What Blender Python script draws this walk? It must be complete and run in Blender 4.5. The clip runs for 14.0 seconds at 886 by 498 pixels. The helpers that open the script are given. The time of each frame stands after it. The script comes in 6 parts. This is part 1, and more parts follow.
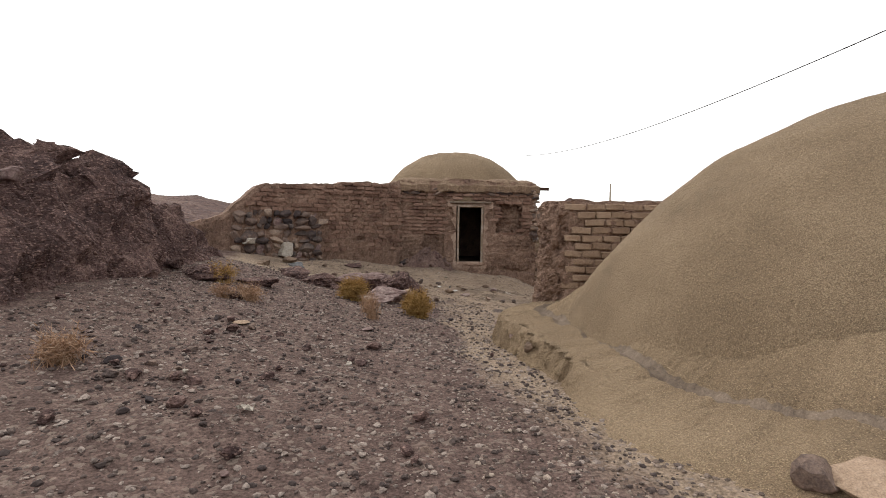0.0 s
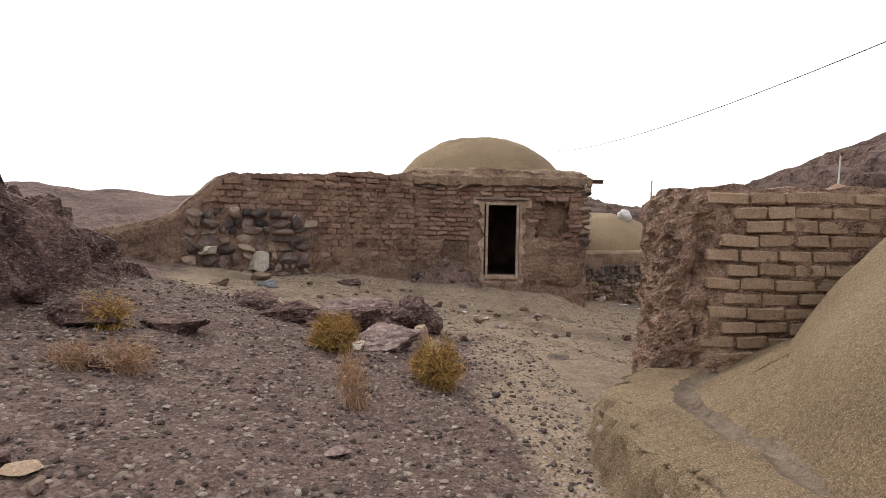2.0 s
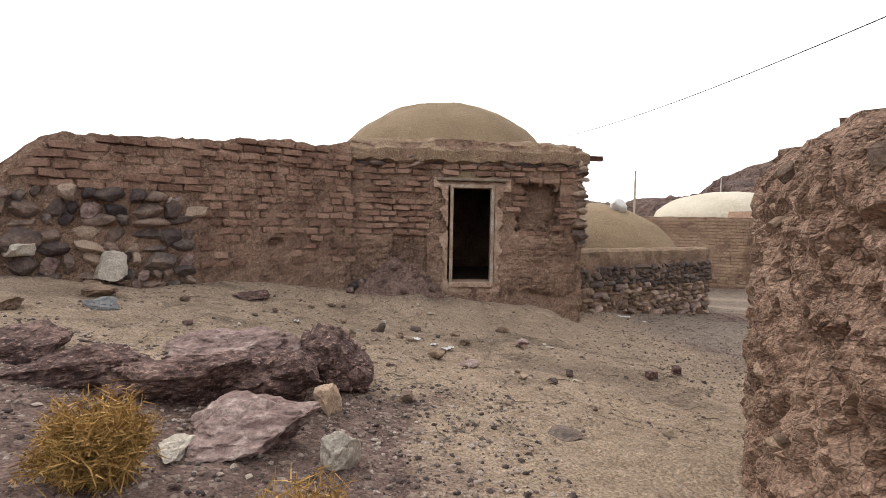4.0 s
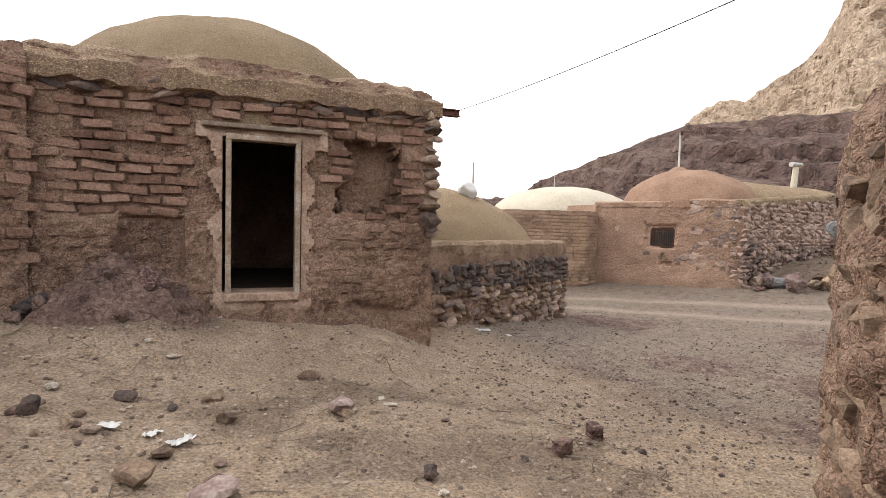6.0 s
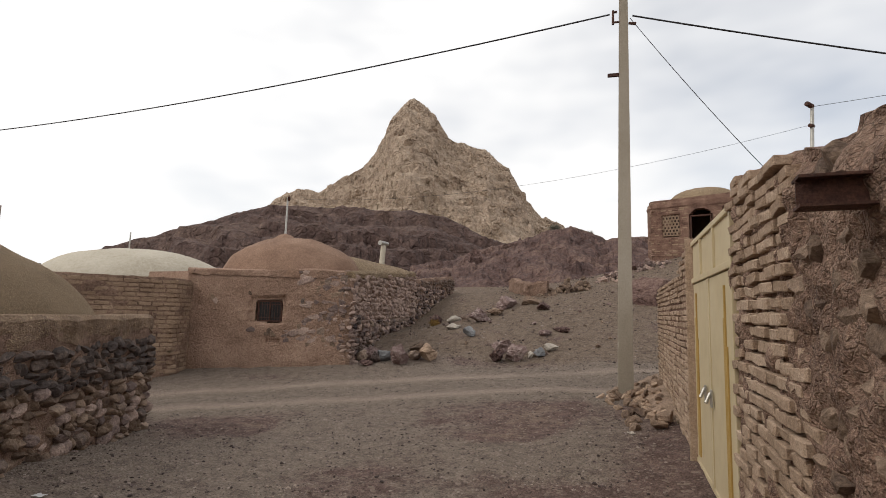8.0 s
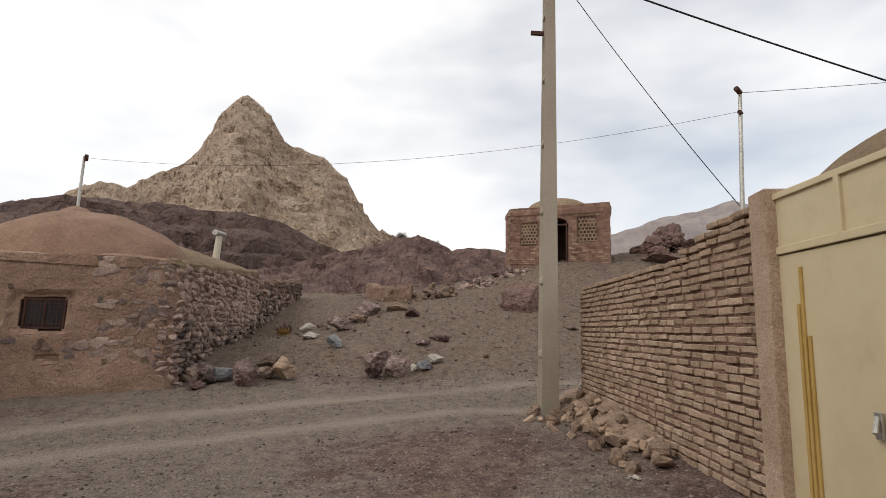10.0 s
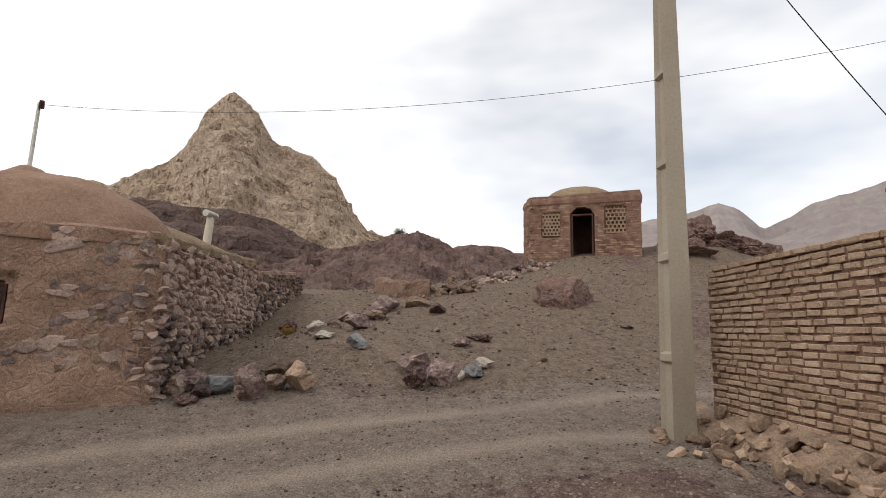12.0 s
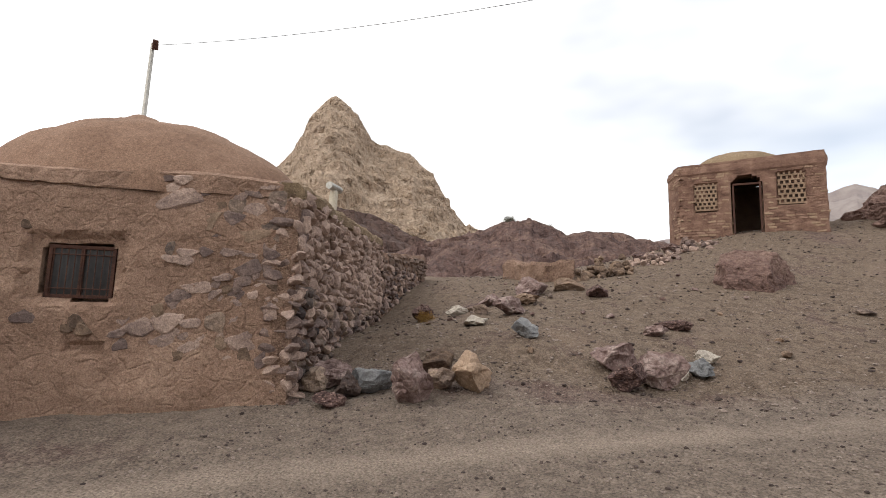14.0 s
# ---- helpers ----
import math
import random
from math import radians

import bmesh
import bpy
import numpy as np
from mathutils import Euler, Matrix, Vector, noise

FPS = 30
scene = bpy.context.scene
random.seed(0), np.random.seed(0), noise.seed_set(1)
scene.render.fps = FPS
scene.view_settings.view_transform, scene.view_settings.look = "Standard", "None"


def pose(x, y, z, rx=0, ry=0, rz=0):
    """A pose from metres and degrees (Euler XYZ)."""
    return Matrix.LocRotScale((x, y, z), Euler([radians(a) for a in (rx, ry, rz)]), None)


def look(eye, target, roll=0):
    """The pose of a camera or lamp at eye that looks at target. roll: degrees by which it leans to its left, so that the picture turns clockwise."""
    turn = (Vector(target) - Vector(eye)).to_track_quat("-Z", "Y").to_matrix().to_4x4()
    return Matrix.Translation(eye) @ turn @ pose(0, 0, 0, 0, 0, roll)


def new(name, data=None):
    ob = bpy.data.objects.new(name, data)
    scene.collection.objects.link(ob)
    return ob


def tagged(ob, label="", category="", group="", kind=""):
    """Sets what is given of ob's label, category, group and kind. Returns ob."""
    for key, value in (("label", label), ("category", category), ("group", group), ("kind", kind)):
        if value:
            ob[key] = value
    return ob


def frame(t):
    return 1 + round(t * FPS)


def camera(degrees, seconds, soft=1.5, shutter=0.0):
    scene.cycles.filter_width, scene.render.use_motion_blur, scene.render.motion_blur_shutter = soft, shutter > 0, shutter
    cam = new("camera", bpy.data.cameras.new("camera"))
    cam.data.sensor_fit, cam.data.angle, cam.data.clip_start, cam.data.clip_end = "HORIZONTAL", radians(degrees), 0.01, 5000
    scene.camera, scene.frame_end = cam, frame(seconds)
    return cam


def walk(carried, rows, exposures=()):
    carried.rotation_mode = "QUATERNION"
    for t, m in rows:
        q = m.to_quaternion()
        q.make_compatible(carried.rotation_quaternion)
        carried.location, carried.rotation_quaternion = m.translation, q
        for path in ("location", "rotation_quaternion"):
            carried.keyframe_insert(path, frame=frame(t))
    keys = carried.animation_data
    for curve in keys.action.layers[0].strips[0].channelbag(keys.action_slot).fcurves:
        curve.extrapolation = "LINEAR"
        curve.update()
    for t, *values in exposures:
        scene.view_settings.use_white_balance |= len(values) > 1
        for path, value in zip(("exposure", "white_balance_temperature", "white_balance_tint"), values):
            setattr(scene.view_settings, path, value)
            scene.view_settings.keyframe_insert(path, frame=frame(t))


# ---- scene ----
cam = camera(79.6, 14.0, soft=0.9)
METRES, EYE, TILT, LEAN, TURN = 23.0, 1.55, 0.0, 0.0, -3.1
ROWS = [
    (0.0, 0.0, 0.0, 0.0, 0.05, -3.0, -0.99),
    (0.5, -0.0056, 0.0416, 0.0022, 1.21, -2.88, -0.99),
    (1.0, -0.0038, 0.084, 0.0019, 1.17, -2.83, -0.84),
    (1.5, -0.0062, 0.1232, 0.0026, 1.88, -2.75, -0.93),
    (2.0, -0.0107, 0.1645, 0.0004, 1.62, -2.88, -0.97),
    (4.5, 0.0106, 0.3478, -0.0077, -4.54, -3.32, -1.06),
    (5.0, 0.0199, 0.3859, -0.0104, -10.69, -3.27, -1.18),
    (5.5, 0.0264, 0.4209, -0.014, -12.87, -3.04, -1.33),
    (6.0, 0.0336, 0.4578, -0.0188, -19.38, -2.76, -1.49),
    (6.5, 0.0402, 0.4877, -0.0197, -28.84, -2.11, -1.71),
    (7.0, 0.0545, 0.5145, -0.0218, -46.03, 3.25, -1.63),
    (7.5, 0.0675, 0.5443, -0.0217, -55.31, 5.79, -1.75),
    (8.0, 0.0905, 0.5705, -0.0254, -62.39, 6.66, -1.51),
    (8.5, 0.1129, 0.5944, -0.0259, -65.83, 7.65, -1.5),
    (9.0, 0.1395, 0.6196, -0.0304, -72.55, 7.89, -1.43),
    (11.5, 0.2776, 0.7246, -0.0389, -82.61, 8.72, -1.35),
    (12.0, 0.3043, 0.7432, -0.0418, -81.81, 8.75, -1.42),
    (12.5, 0.3282, 0.7633, -0.0437, -79.49, 8.96, -1.54),
    (13.0, 0.3562, 0.7826, -0.0464, -77.47, 8.64, -1.5),
    (13.5, 0.3771, 0.8051, -0.0491, -74.92, 8.58, -1.69),
    (14.0, 0.4028, 0.8277, -0.0521, -71.47, 7.97, -1.67),
]
walk(cam, [(t, pose(0, 0, EYE, TILT, LEAN, TURN) @ pose(METRES * x, METRES * y, METRES * z, 90 + pitch, roll, yaw)) for t, x, y, z, yaw, pitch, roll in ROWS],
     exposures=[(0.0, 0.06), (1.0, 0.12), (2.0, 0.25), (4.5, 0.54), (5.5, 0.6), (6.5, 0.76), (7.0, 0.28), (7.5, -0.18), (8.0, -0.36), (9.0, -0.36), (11.5, -0.2), (13.0, -0.18), (14.0, 0.05)])

# ---- world, sun, exposure ----
world = bpy.data.worlds.new("overcast_sky")
scene.world = world
world.use_nodes = True
wn, wl = world.node_tree.nodes, world.node_tree.links
wn.clear()
w_out, w_bg = wn.new("ShaderNodeOutputWorld"), wn.new("ShaderNodeBackground")
w_sky = wn.new("ShaderNodeTexSky")
w_sky.sky_type, w_sky.sun_disc = "NISHITA", False
w_sky.sun_elevation, w_sky.sun_rotation = radians(42), radians(-35)
w_dim = wn.new("ShaderNodeMix")
w_dim.data_type, w_dim.blend_type = "RGBA", "MULTIPLY"
w_dim.inputs[0].default_value = 1.0
w_dim.inputs[7].default_value = (0.13, 0.13, 0.13, 1)
w_co, w_map = wn.new("ShaderNodeTexCoord"), wn.new("ShaderNodeMapping")
w_map.inputs["Location"].default_value = (0.35, 0.1, 0.2)
w_map.inputs["Scale"].default_value = (1.0, 1.0, 2.6)
w_noise = wn.new("ShaderNodeTexNoise")
w_noise.inputs["Scale"].default_value, w_noise.inputs["Detail"].default_value = 1.4, 4.0
w_noise.inputs["Roughness"].default_value = 0.55
w_ramp = wn.new("ShaderNodeValToRGB")
w_ramp.color_ramp.elements[0].position, w_ramp.color_ramp.elements[0].color = 0.13, (0.34, 0.34, 0.34, 1)
w_ramp.color_ramp.elements[1].position, w_ramp.color_ramp.elements[1].color = 0.46, (1, 1, 1, 1)
w_mix = wn.new("ShaderNodeMix")
w_mix.data_type = "RGBA"
w_mix.inputs[7].default_value = (1.36, 1.35, 1.34, 1)
wl.new(w_co.outputs["Generated"], w_map.inputs["Vector"])
wl.new(w_map.outputs[0], w_noise.inputs["Vector"])
w_sep = wn.new("ShaderNodeVectorMath")
w_sep.operation = "DOT_PRODUCT"
w_sep.inputs[1].default_value = (-0.13, 0.19, -0.06)
w_add = wn.new("ShaderNodeMath")
w_add.operation = "ADD"
wl.new(w_co.outputs["Generated"], w_sep.inputs[0])
wl.new(w_noise.outputs["Fac"], w_add.inputs[0])
wl.new(w_sep.outputs["Value"], w_add.inputs[1])
wl.new(w_add.outputs[0], w_ramp.inputs[0])
wl.new(w_sky.outputs[0], w_dim.inputs[6])
wl.new(w_ramp.outputs[0], w_mix.inputs[0])
wl.new(w_dim.outputs[2], w_mix.inputs[6])
wl.new(w_mix.outputs[2], w_bg.inputs[0])
wl.new(w_bg.outputs[0], w_out.inputs[0])
sun = new("sun", bpy.data.lights.new("sun", "SUN"))
sun.data.energy, sun.data.angle, sun.data.color = 1.15, radians(18), (1.0, 0.95, 0.88)
sun.matrix_world = look((-30, 42, 46), (0, 0, 0))

# ---- materials ----


def material(name, tones, big=0.9, fine=14.0, bump=0.5, rough=0.92, flecks=None, fleck_scale=90.0, vary=0.0, crack=0.0, metal=0.0, island=0.0, spec=0.25, relief_m=0.04, grit=0.3):
    """Weathered surface: tones blend by two scales of noise, flecks of chaff, cracks, relief."""
    m = bpy.data.materials.new(name)
    m.use_nodes = True
    n, l = m.node_tree.nodes, m.node_tree.links
    bsdf = n["Principled BSDF"]
    bsdf.inputs["Metallic"].default_value = metal
    bsdf.inputs["Specular IOR Level"].default_value = spec
    geo = n.new("ShaderNodeNewGeometry")
    a, b = n.new("ShaderNodeTexNoise"), n.new("ShaderNodeTexNoise")
    for node, scale, detail in ((a, big, 6.0), (b, fine, 8.0)):
        node.inputs["Scale"].default_value, node.inputs["Detail"].default_value = scale, detail
        node.inputs["Roughness"].default_value = 0.62
        l.new(geo.outputs["Position"], node.inputs["Vector"])
    both = n.new("ShaderNodeMath")
    both.operation = "MULTIPLY_ADD"
    both.inputs[1].default_value = 0.55
    half = n.new("ShaderNodeMath")
    half.operation = "MULTIPLY"
    half.inputs[1].default_value = 0.45
    l.new(b.outputs["Fac"], half.inputs[0])
    l.new(a.outputs["Fac"], both.inputs[0])
    l.new(half.outputs[0], both.inputs[2])
    value = both.outputs[0]
    if vary or island:
        info = n.new("ShaderNodeObjectInfo")
        add = n.new("ShaderNodeMath")
        add.operation = "MULTIPLY_ADD"
        add.inputs[1].default_value = vary or island
        l.new(info.outputs["Random"] if vary else geo.outputs["Random Per Island"], add.inputs[0])
        sub = n.new("ShaderNodeMath")
        sub.operation = "SUBTRACT"
        sub.inputs[1].default_value = (vary or island) / 2
        l.new(value, sub.inputs[0])
        l.new(sub.outputs[0], add.inputs[2])
        value = add.outputs[0]
    ramp = n.new("ShaderNodeValToRGB")
    el = ramp.color_ramp.elements
    for i, tone in enumerate(tones):
        pos = 0.35 + 0.3 * i / max(1, len(tones) - 1)
        e = el[i] if i < 2 else el.new(pos)
        e.position, e.color = pos, (*tone, 1)
    l.new(value, ramp.inputs[0])
    colour = ramp.outputs[0]
    height = b.outputs["Fac"]
    if flecks:
        f = n.new("ShaderNodeTexNoise")
        f.inputs["Scale"].default_value, f.inputs["Detail"].default_value = fleck_scale, 2.0
        mp = n.new("ShaderNodeMapping")
        mp.inputs["Scale"].default_value = (1.0, 1.0, 2.4)
        l.new(geo.outputs["Position"], mp.inputs[0])
        l.new(mp.outputs[0], f.inputs["Vector"])
        fr = n.new("ShaderNodeValToRGB")
        fr.color_ramp.elements[0].position, fr.color_ramp.elements[1].position = 0.56, 0.68
        l.new(f.outputs["Fac"], fr.inputs[0])
        mx = n.new("ShaderNodeMix")
        mx.data_type = "RGBA"
        mx.inputs[7].default_value = (*flecks, 1)
        l.new(fr.outputs[0], mx.inputs[0])
        l.new(colour, mx.inputs[6])
        colour = mx.outputs[2]
        add2 = n.new("ShaderNodeMath")
        add2.operation = "MULTIPLY_ADD"
        add2.inputs[1].default_value = 0.4
        l.new(f.outputs["Fac"], add2.inputs[0])
        l.new(height, add2.inputs[2])
        height = add2.outputs[0]
    if crack:
        v = n.new("ShaderNodeTexVoronoi")
        v.feature = "DISTANCE_TO_EDGE"
        v.inputs["Scale"].default_value = crack
        warp, bent = n.new("ShaderNodeTexNoise"), n.new("ShaderNodeVectorMath")
        warp.inputs["Scale"].default_value, warp.inputs["Detail"].default_value = crack * 0.8, 3.0
        bent.operation = "MULTIPLY_ADD"
        bent.inputs[1].default_value = (1.5 / crack,) * 3
        l.new(geo.outputs["Position"], warp.inputs["Vector"])
        l.new(warp.outputs["Color"], bent.inputs[0])
        l.new(geo.outputs["Position"], bent.inputs[2])
        l.new(bent.outputs[0], v.inputs["Vector"])
        vr = n.new("ShaderNodeMath")
        vr.operation = "MINIMUM"
        vr.inputs[1].default_value = 0.12
        l.new(v.outputs["Distance"], vr.inputs[0])
        add3 = n.new("ShaderNodeMath")
        add3.operation = "MULTIPLY_ADD"
        add3.inputs[1].default_value = 2.6
        l.new(vr.outputs[0], add3.inputs[0])
        l.new(height, add3.inputs[2])
        height = add3.outputs[0]
    if grit:
        g = n.new("ShaderNodeTexNoise")
        g.inputs["Scale"].default_value, g.inputs["Detail"].default_value, g.inputs["Roughness"].default_value = fine * 3.4, 3.0, 0.7
        l.new(geo.outputs["Position"], g.inputs["Vector"])
        gm = n.new("ShaderNodeMapRange")
        gm.inputs["From Min"].default_value, gm.inputs["From Max"].default_value = 0.32, 0.68
        gm.inputs["To Min"].default_value, gm.inputs["To Max"].default_value = 1 - grit, 1 + grit
        l.new(g.outputs["Fac"], gm.inputs["Value"])
        mul = n.new("ShaderNodeMix")
        mul.data_type, mul.blend_type = "RGBA", "MULTIPLY"
        mul.inputs[0].default_value = 1.0
        l.new(colour, mul.inputs[6])
        l.new(gm.outputs[0], mul.inputs[7])
        colour = mul.outputs[2]
    bp = n.new("ShaderNodeBump")
    bp.inputs["Strength"].default_value, bp.inputs["Distance"].default_value = bump, relief_m
    l.new(height, bp.inputs["Height"])
    l.new(bp.outputs[0], bsdf.inputs["Normal"])
    l.new(colour, bsdf.inputs["Base Color"])
    bsdf.inputs["Roughness"].default_value = rough
    return m


STRAW = (0.47, 0.36, 0.22)
M_MUD = material("straw_mud_plaster", [(0.163, 0.112, 0.069), (0.25, 0.176, 0.109), (0.33, 0.239, 0.153)], big=0.9, fine=30, bump=1.0, flecks=(0.43, 0.325, 0.2), fleck_scale=105, grit=0.5)
M_MUDWALL = material("eroded_mud_wall", [(0.092, 0.054, 0.041), (0.236, 0.146, 0.105), (0.36, 0.243, 0.18)], big=2.2, fine=17, bump=1.0, relief_m=0.035, crack=17.0, flecks=(0.34, 0.24, 0.17), fleck_scale=55, grit=0.38)
M_MUDROOF = material("old_straw_mud", [(0.125, 0.079, 0.055), (0.222, 0.146, 0.099), (0.315, 0.222, 0.15)], big=2.4, fine=16, bump=1.0, relief_m=0.05, flecks=STRAW, fleck_scale=50, grit=0.4)
M_BRICK_A = material("brown_adobe_brick", [(0.122, 0.068, 0.051), (0.226, 0.133, 0.096), (0.325, 0.21, 0.157)], big=2.2, fine=26, bump=0.9, vary=0.18, grit=0.35)
M_BRICK_C = material("tan_adobe_brick", [(0.22, 0.144, 0.096), (0.315, 0.216, 0.147), (0.39, 0.277, 0.192)], big=2.2, fine=30, bump=0.6, vary=0.14)
M_BRICK_N = material("buff_brick", [(0.266, 0.183, 0.123), (0.383, 0.271, 0.19), (0.485, 0.362, 0.265)], big=2.5, fine=30, bump=0.6, vary=0.16)
M_STONE = material("field_stone", [(0.084, 0.066, 0.060), (0.204, 0.150, 0.120), (0.360, 0.264, 0.198)], big=2.5, fine=18, bump=0.8, vary=0.34)
M_STONE_W = material("mud_caked_stone", [(0.093, 0.062, 0.047), (0.198, 0.136, 0.096), (0.319, 0.226, 0.162)], big=2.5, fine=16, bump=0.9, vary=0.22)
M_STONE_D = material("dark_volcanic_stone", [(0.050, 0.039, 0.039), (0.110, 0.079, 0.068), (0.220, 0.154, 0.121)], big=2.5, fine=18, bump=0.8, vary=0.34)
M_REDMUD = material("reddish_mud_plaster", [(0.205, 0.127, 0.09), (0.335, 0.215, 0.156), (0.44, 0.3, 0.222)], big=1.1, fine=18, bump=1.0, crack=4.5, relief_m=0.04, flecks=(0.30, 0.2, 0.135), fleck_scale=50, grit=0.3)
M_ORANGE = material("red_clay_dome", [(0.18, 0.107, 0.073), (0.25, 0.153, 0.105), (0.315, 0.202, 0.142)], big=1.2, fine=15, bump=0.7, grit=0.35)
M_ROCK = material("purple_rock", [(0.040, 0.025, 0.025), (0.118, 0.071, 0.063), (0.285, 0.182, 0.153)], big=1.6, fine=13, bump=1.0, crack=3.6, relief_m=0.09, flecks=(0.31, 0.2, 0.165), fleck_scale=22, grit=0.35)
M_PINK = material("pink_veined_rock", [(0.11, 0.07, 0.064), (0.22, 0.15, 0.135), (0.40, 0.32, 0.285)], big=2.5, fine=9, bump=0.9, crack=5.0)
M_WHITE = material("pale_limestone", [(0.30, 0.26, 0.22), (0.42, 0.37, 0.31), (0.52, 0.46, 0.39)], big=2.0, fine=14, bump=0.8)
M_PEBBLE = material("pebbles", [(0.055, 0.04, 0.036), (0.125, 0.093, 0.08), (0.31, 0.25, 0.212)], big=3.0, fine=25, bump=0.4, island=0.42)
M_CHIPS = material("tan_chips", [(0.09, 0.066, 0.053), (0.19, 0.142, 0.113), (0.36, 0.285, 0.23)], big=3.0, fine=25, bump=0.4, island=0.42)
M_PEAK = material("pale_peak_rock", [(0.285, 0.208, 0.152), (0.46, 0.345, 0.252), (0.565, 0.442, 0.335)], big=0.07, fine=0.6, bump=1.0, crack=0.22, relief_m=2.4, grit=0.25)
M_RIDGE = material("dark_ridge_rock", [(0.052, 0.031, 0.027), (0.108, 0.068, 0.057), (0.170, 0.113, 0.088)], big=0.06, fine=0.6, bump=1.0, crack=0.4, relief_m=1.0)
# distance haze is mixed into these pale, low-contrast rock tones
M_FAR = material("mountain_with_painted_haze", [(0.20, 0.17, 0.17), (0.25, 0.21, 0.20), (0.30, 0.26, 0.24)], big=0.01, fine=0.08, bump=1.0, grit=0.0)
M_SCREE = material("purple_scree", [(0.058, 0.034, 0.031), (0.135, 0.083, 0.071), (0.225, 0.148, 0.116)], big=0.3, fine=2.2, bump=1.0, crack=0.9, relief_m=0.35)
M_CONCRETE = material("pole_concrete", [(0.285, 0.242, 0.185), (0.342, 0.294, 0.231), (0.389, 0.337, 0.272)], big=0.7, fine=30, bump=0.2, rough=0.85, grit=0.1)
M_GATE = material("cream_painted_steel", [(0.475, 0.380, 0.229), (0.541, 0.442, 0.274), (0.580, 0.484, 0.319)], big=0.7, fine=5, bump=0.05, rough=0.5, spec=0.4, grit=0.0)
M_GOLD = material("ochre_paint_strip", [(0.36, 0.22, 0.06), (0.42, 0.27, 0.08), (0.48, 0.31, 0.11)], big=1.5, fine=9, bump=0.05, rough=0.5, grit=0.0)
M_STEEL = material("bare_steel", [(0.25, 0.24, 0.22), (0.42, 0.40, 0.36), (0.52, 0.50, 0.46)], big=4, fine=30, bump=0.1, rough=0.45, metal=0.7, grit=0.1)
M_RUST = material("rusty_steel", [(0.035, 0.018, 0.014), (0.075, 0.035, 0.025), (0.13, 0.06, 0.04)], big=4, fine=30, bump=0.4, rough=0.8)
M_WIRE = material("black_cable", [(0.02, 0.02, 0.022), (0.03, 0.03, 0.032), (0.04, 0.04, 0.042)], big=4, fine=20, bump=0.0, rough=0.6, grit=0.0)
M_WOOD = material("weathered_frame_wood", [(0.176, 0.120, 0.080), (0.288, 0.216, 0.160), (0.440, 0.392, 0.344)], big=3, fine=16, bump=0.5)
M_GYPSUM = material("pink_gypsum_surround", [(0.20, 0.125, 0.09), (0.34, 0.235, 0.175), (0.46, 0.35, 0.275)], big=2.4, fine=14, bump=0.7)
M_LIME = material("whitewashed_dome", [(0.374, 0.323, 0.246), (0.468, 0.416, 0.332), (0.527, 0.476, 0.391)], big=0.5, fine=9, bump=0.3, grit=0.1)
M_PLASTIC = material("white_plastic", [(0.484, 0.468, 0.445), (0.562, 0.546, 0.530), (0.608, 0.601, 0.585)], big=5, fine=20, bump=0.3, rough=0.4, spec=0.5, grit=0.1)
# mud tones darkened to carry the indoor shade in their colour
M_MUD_SHADE = material("mud_with_painted_shade", [(0.05, 0.035, 0.028), (0.08, 0.055, 0.043), (0.11, 0.08, 0.06)], big=1.0, fine=9, bump=0.5)
M_GLASS = material("dusty_window", [(0.018, 0.018, 0.02), (0.03, 0.03, 0.032), (0.045, 0.043, 0.042)], big=3, fine=20, bump=0.02, rough=0.25, spec=0.5, grit=0.0)
M_BUSH = material("dry_bush", [(0.19, 0.107, 0.034), (0.33, 0.195, 0.062), (0.46, 0.285, 0.102)], big=6, fine=40, bump=0.0, island=0.4, grit=0.0)
M_GRASS = material("dry_grass", [(0.243, 0.136, 0.077), (0.343, 0.210, 0.128), (0.420, 0.283, 0.188)], big=6, fine=40, bump=0.0, island=0.35, grit=0.0)
M_GREEN = material("far_shrub_leaf", [(0.11, 0.105, 0.08), (0.17, 0.165, 0.125), (0.23, 0.22, 0.17)], big=2, fine=20, bump=0.0, island=0.3, grit=0.0)
M_TWIG = material("dry_twig", [(0.10, 0.075, 0.055), (0.17, 0.13, 0.10), (0.26, 0.21, 0.16)], big=6, fine=40, bump=0.0, island=0.3)

M_STONE_P = material("purple_brown_stone", [(0.15, 0.108, 0.097), (0.29, 0.209, 0.176), (0.44, 0.322, 0.262)], big=2.5, fine=18, bump=0.9, vary=0.30)
M_CLAYROCK = material("weathered_red_rock", [(0.085, 0.05, 0.043), (0.175, 0.108, 0.09), (0.285, 0.19, 0.155)], big=0.9, fine=9, bump=1.0, crack=2.6, relief_m=0.1)
M_HEAP = material("crumbled_purple_earth", [(0.072, 0.043, 0.038), (0.15, 0.096, 0.08), (0.26, 0.178, 0.143)], big=2.6, fine=20, bump=1.0, crack=9.0, relief_m=0.05)
M_SILT = material("grey_gutter_silt", [(0.12, 0.088, 0.064), (0.17, 0.127, 0.094), (0.24, 0.182, 0.136)], big=2.0, fine=26, bump=0.6)
M_BLACK = material("black_plastic", [(0.012, 0.012, 0.013), (0.02, 0.02, 0.021), (0.035, 0.034, 0.034)], big=4, fine=15, bump=0.4, rough=0.5, spec=0.4)
M_BLUE = material("blue_grey_stone", [(0.12, 0.12, 0.125), (0.19, 0.19, 0.192), (0.27, 0.265, 0.26)], big=3, fine=14, bump=0.7)


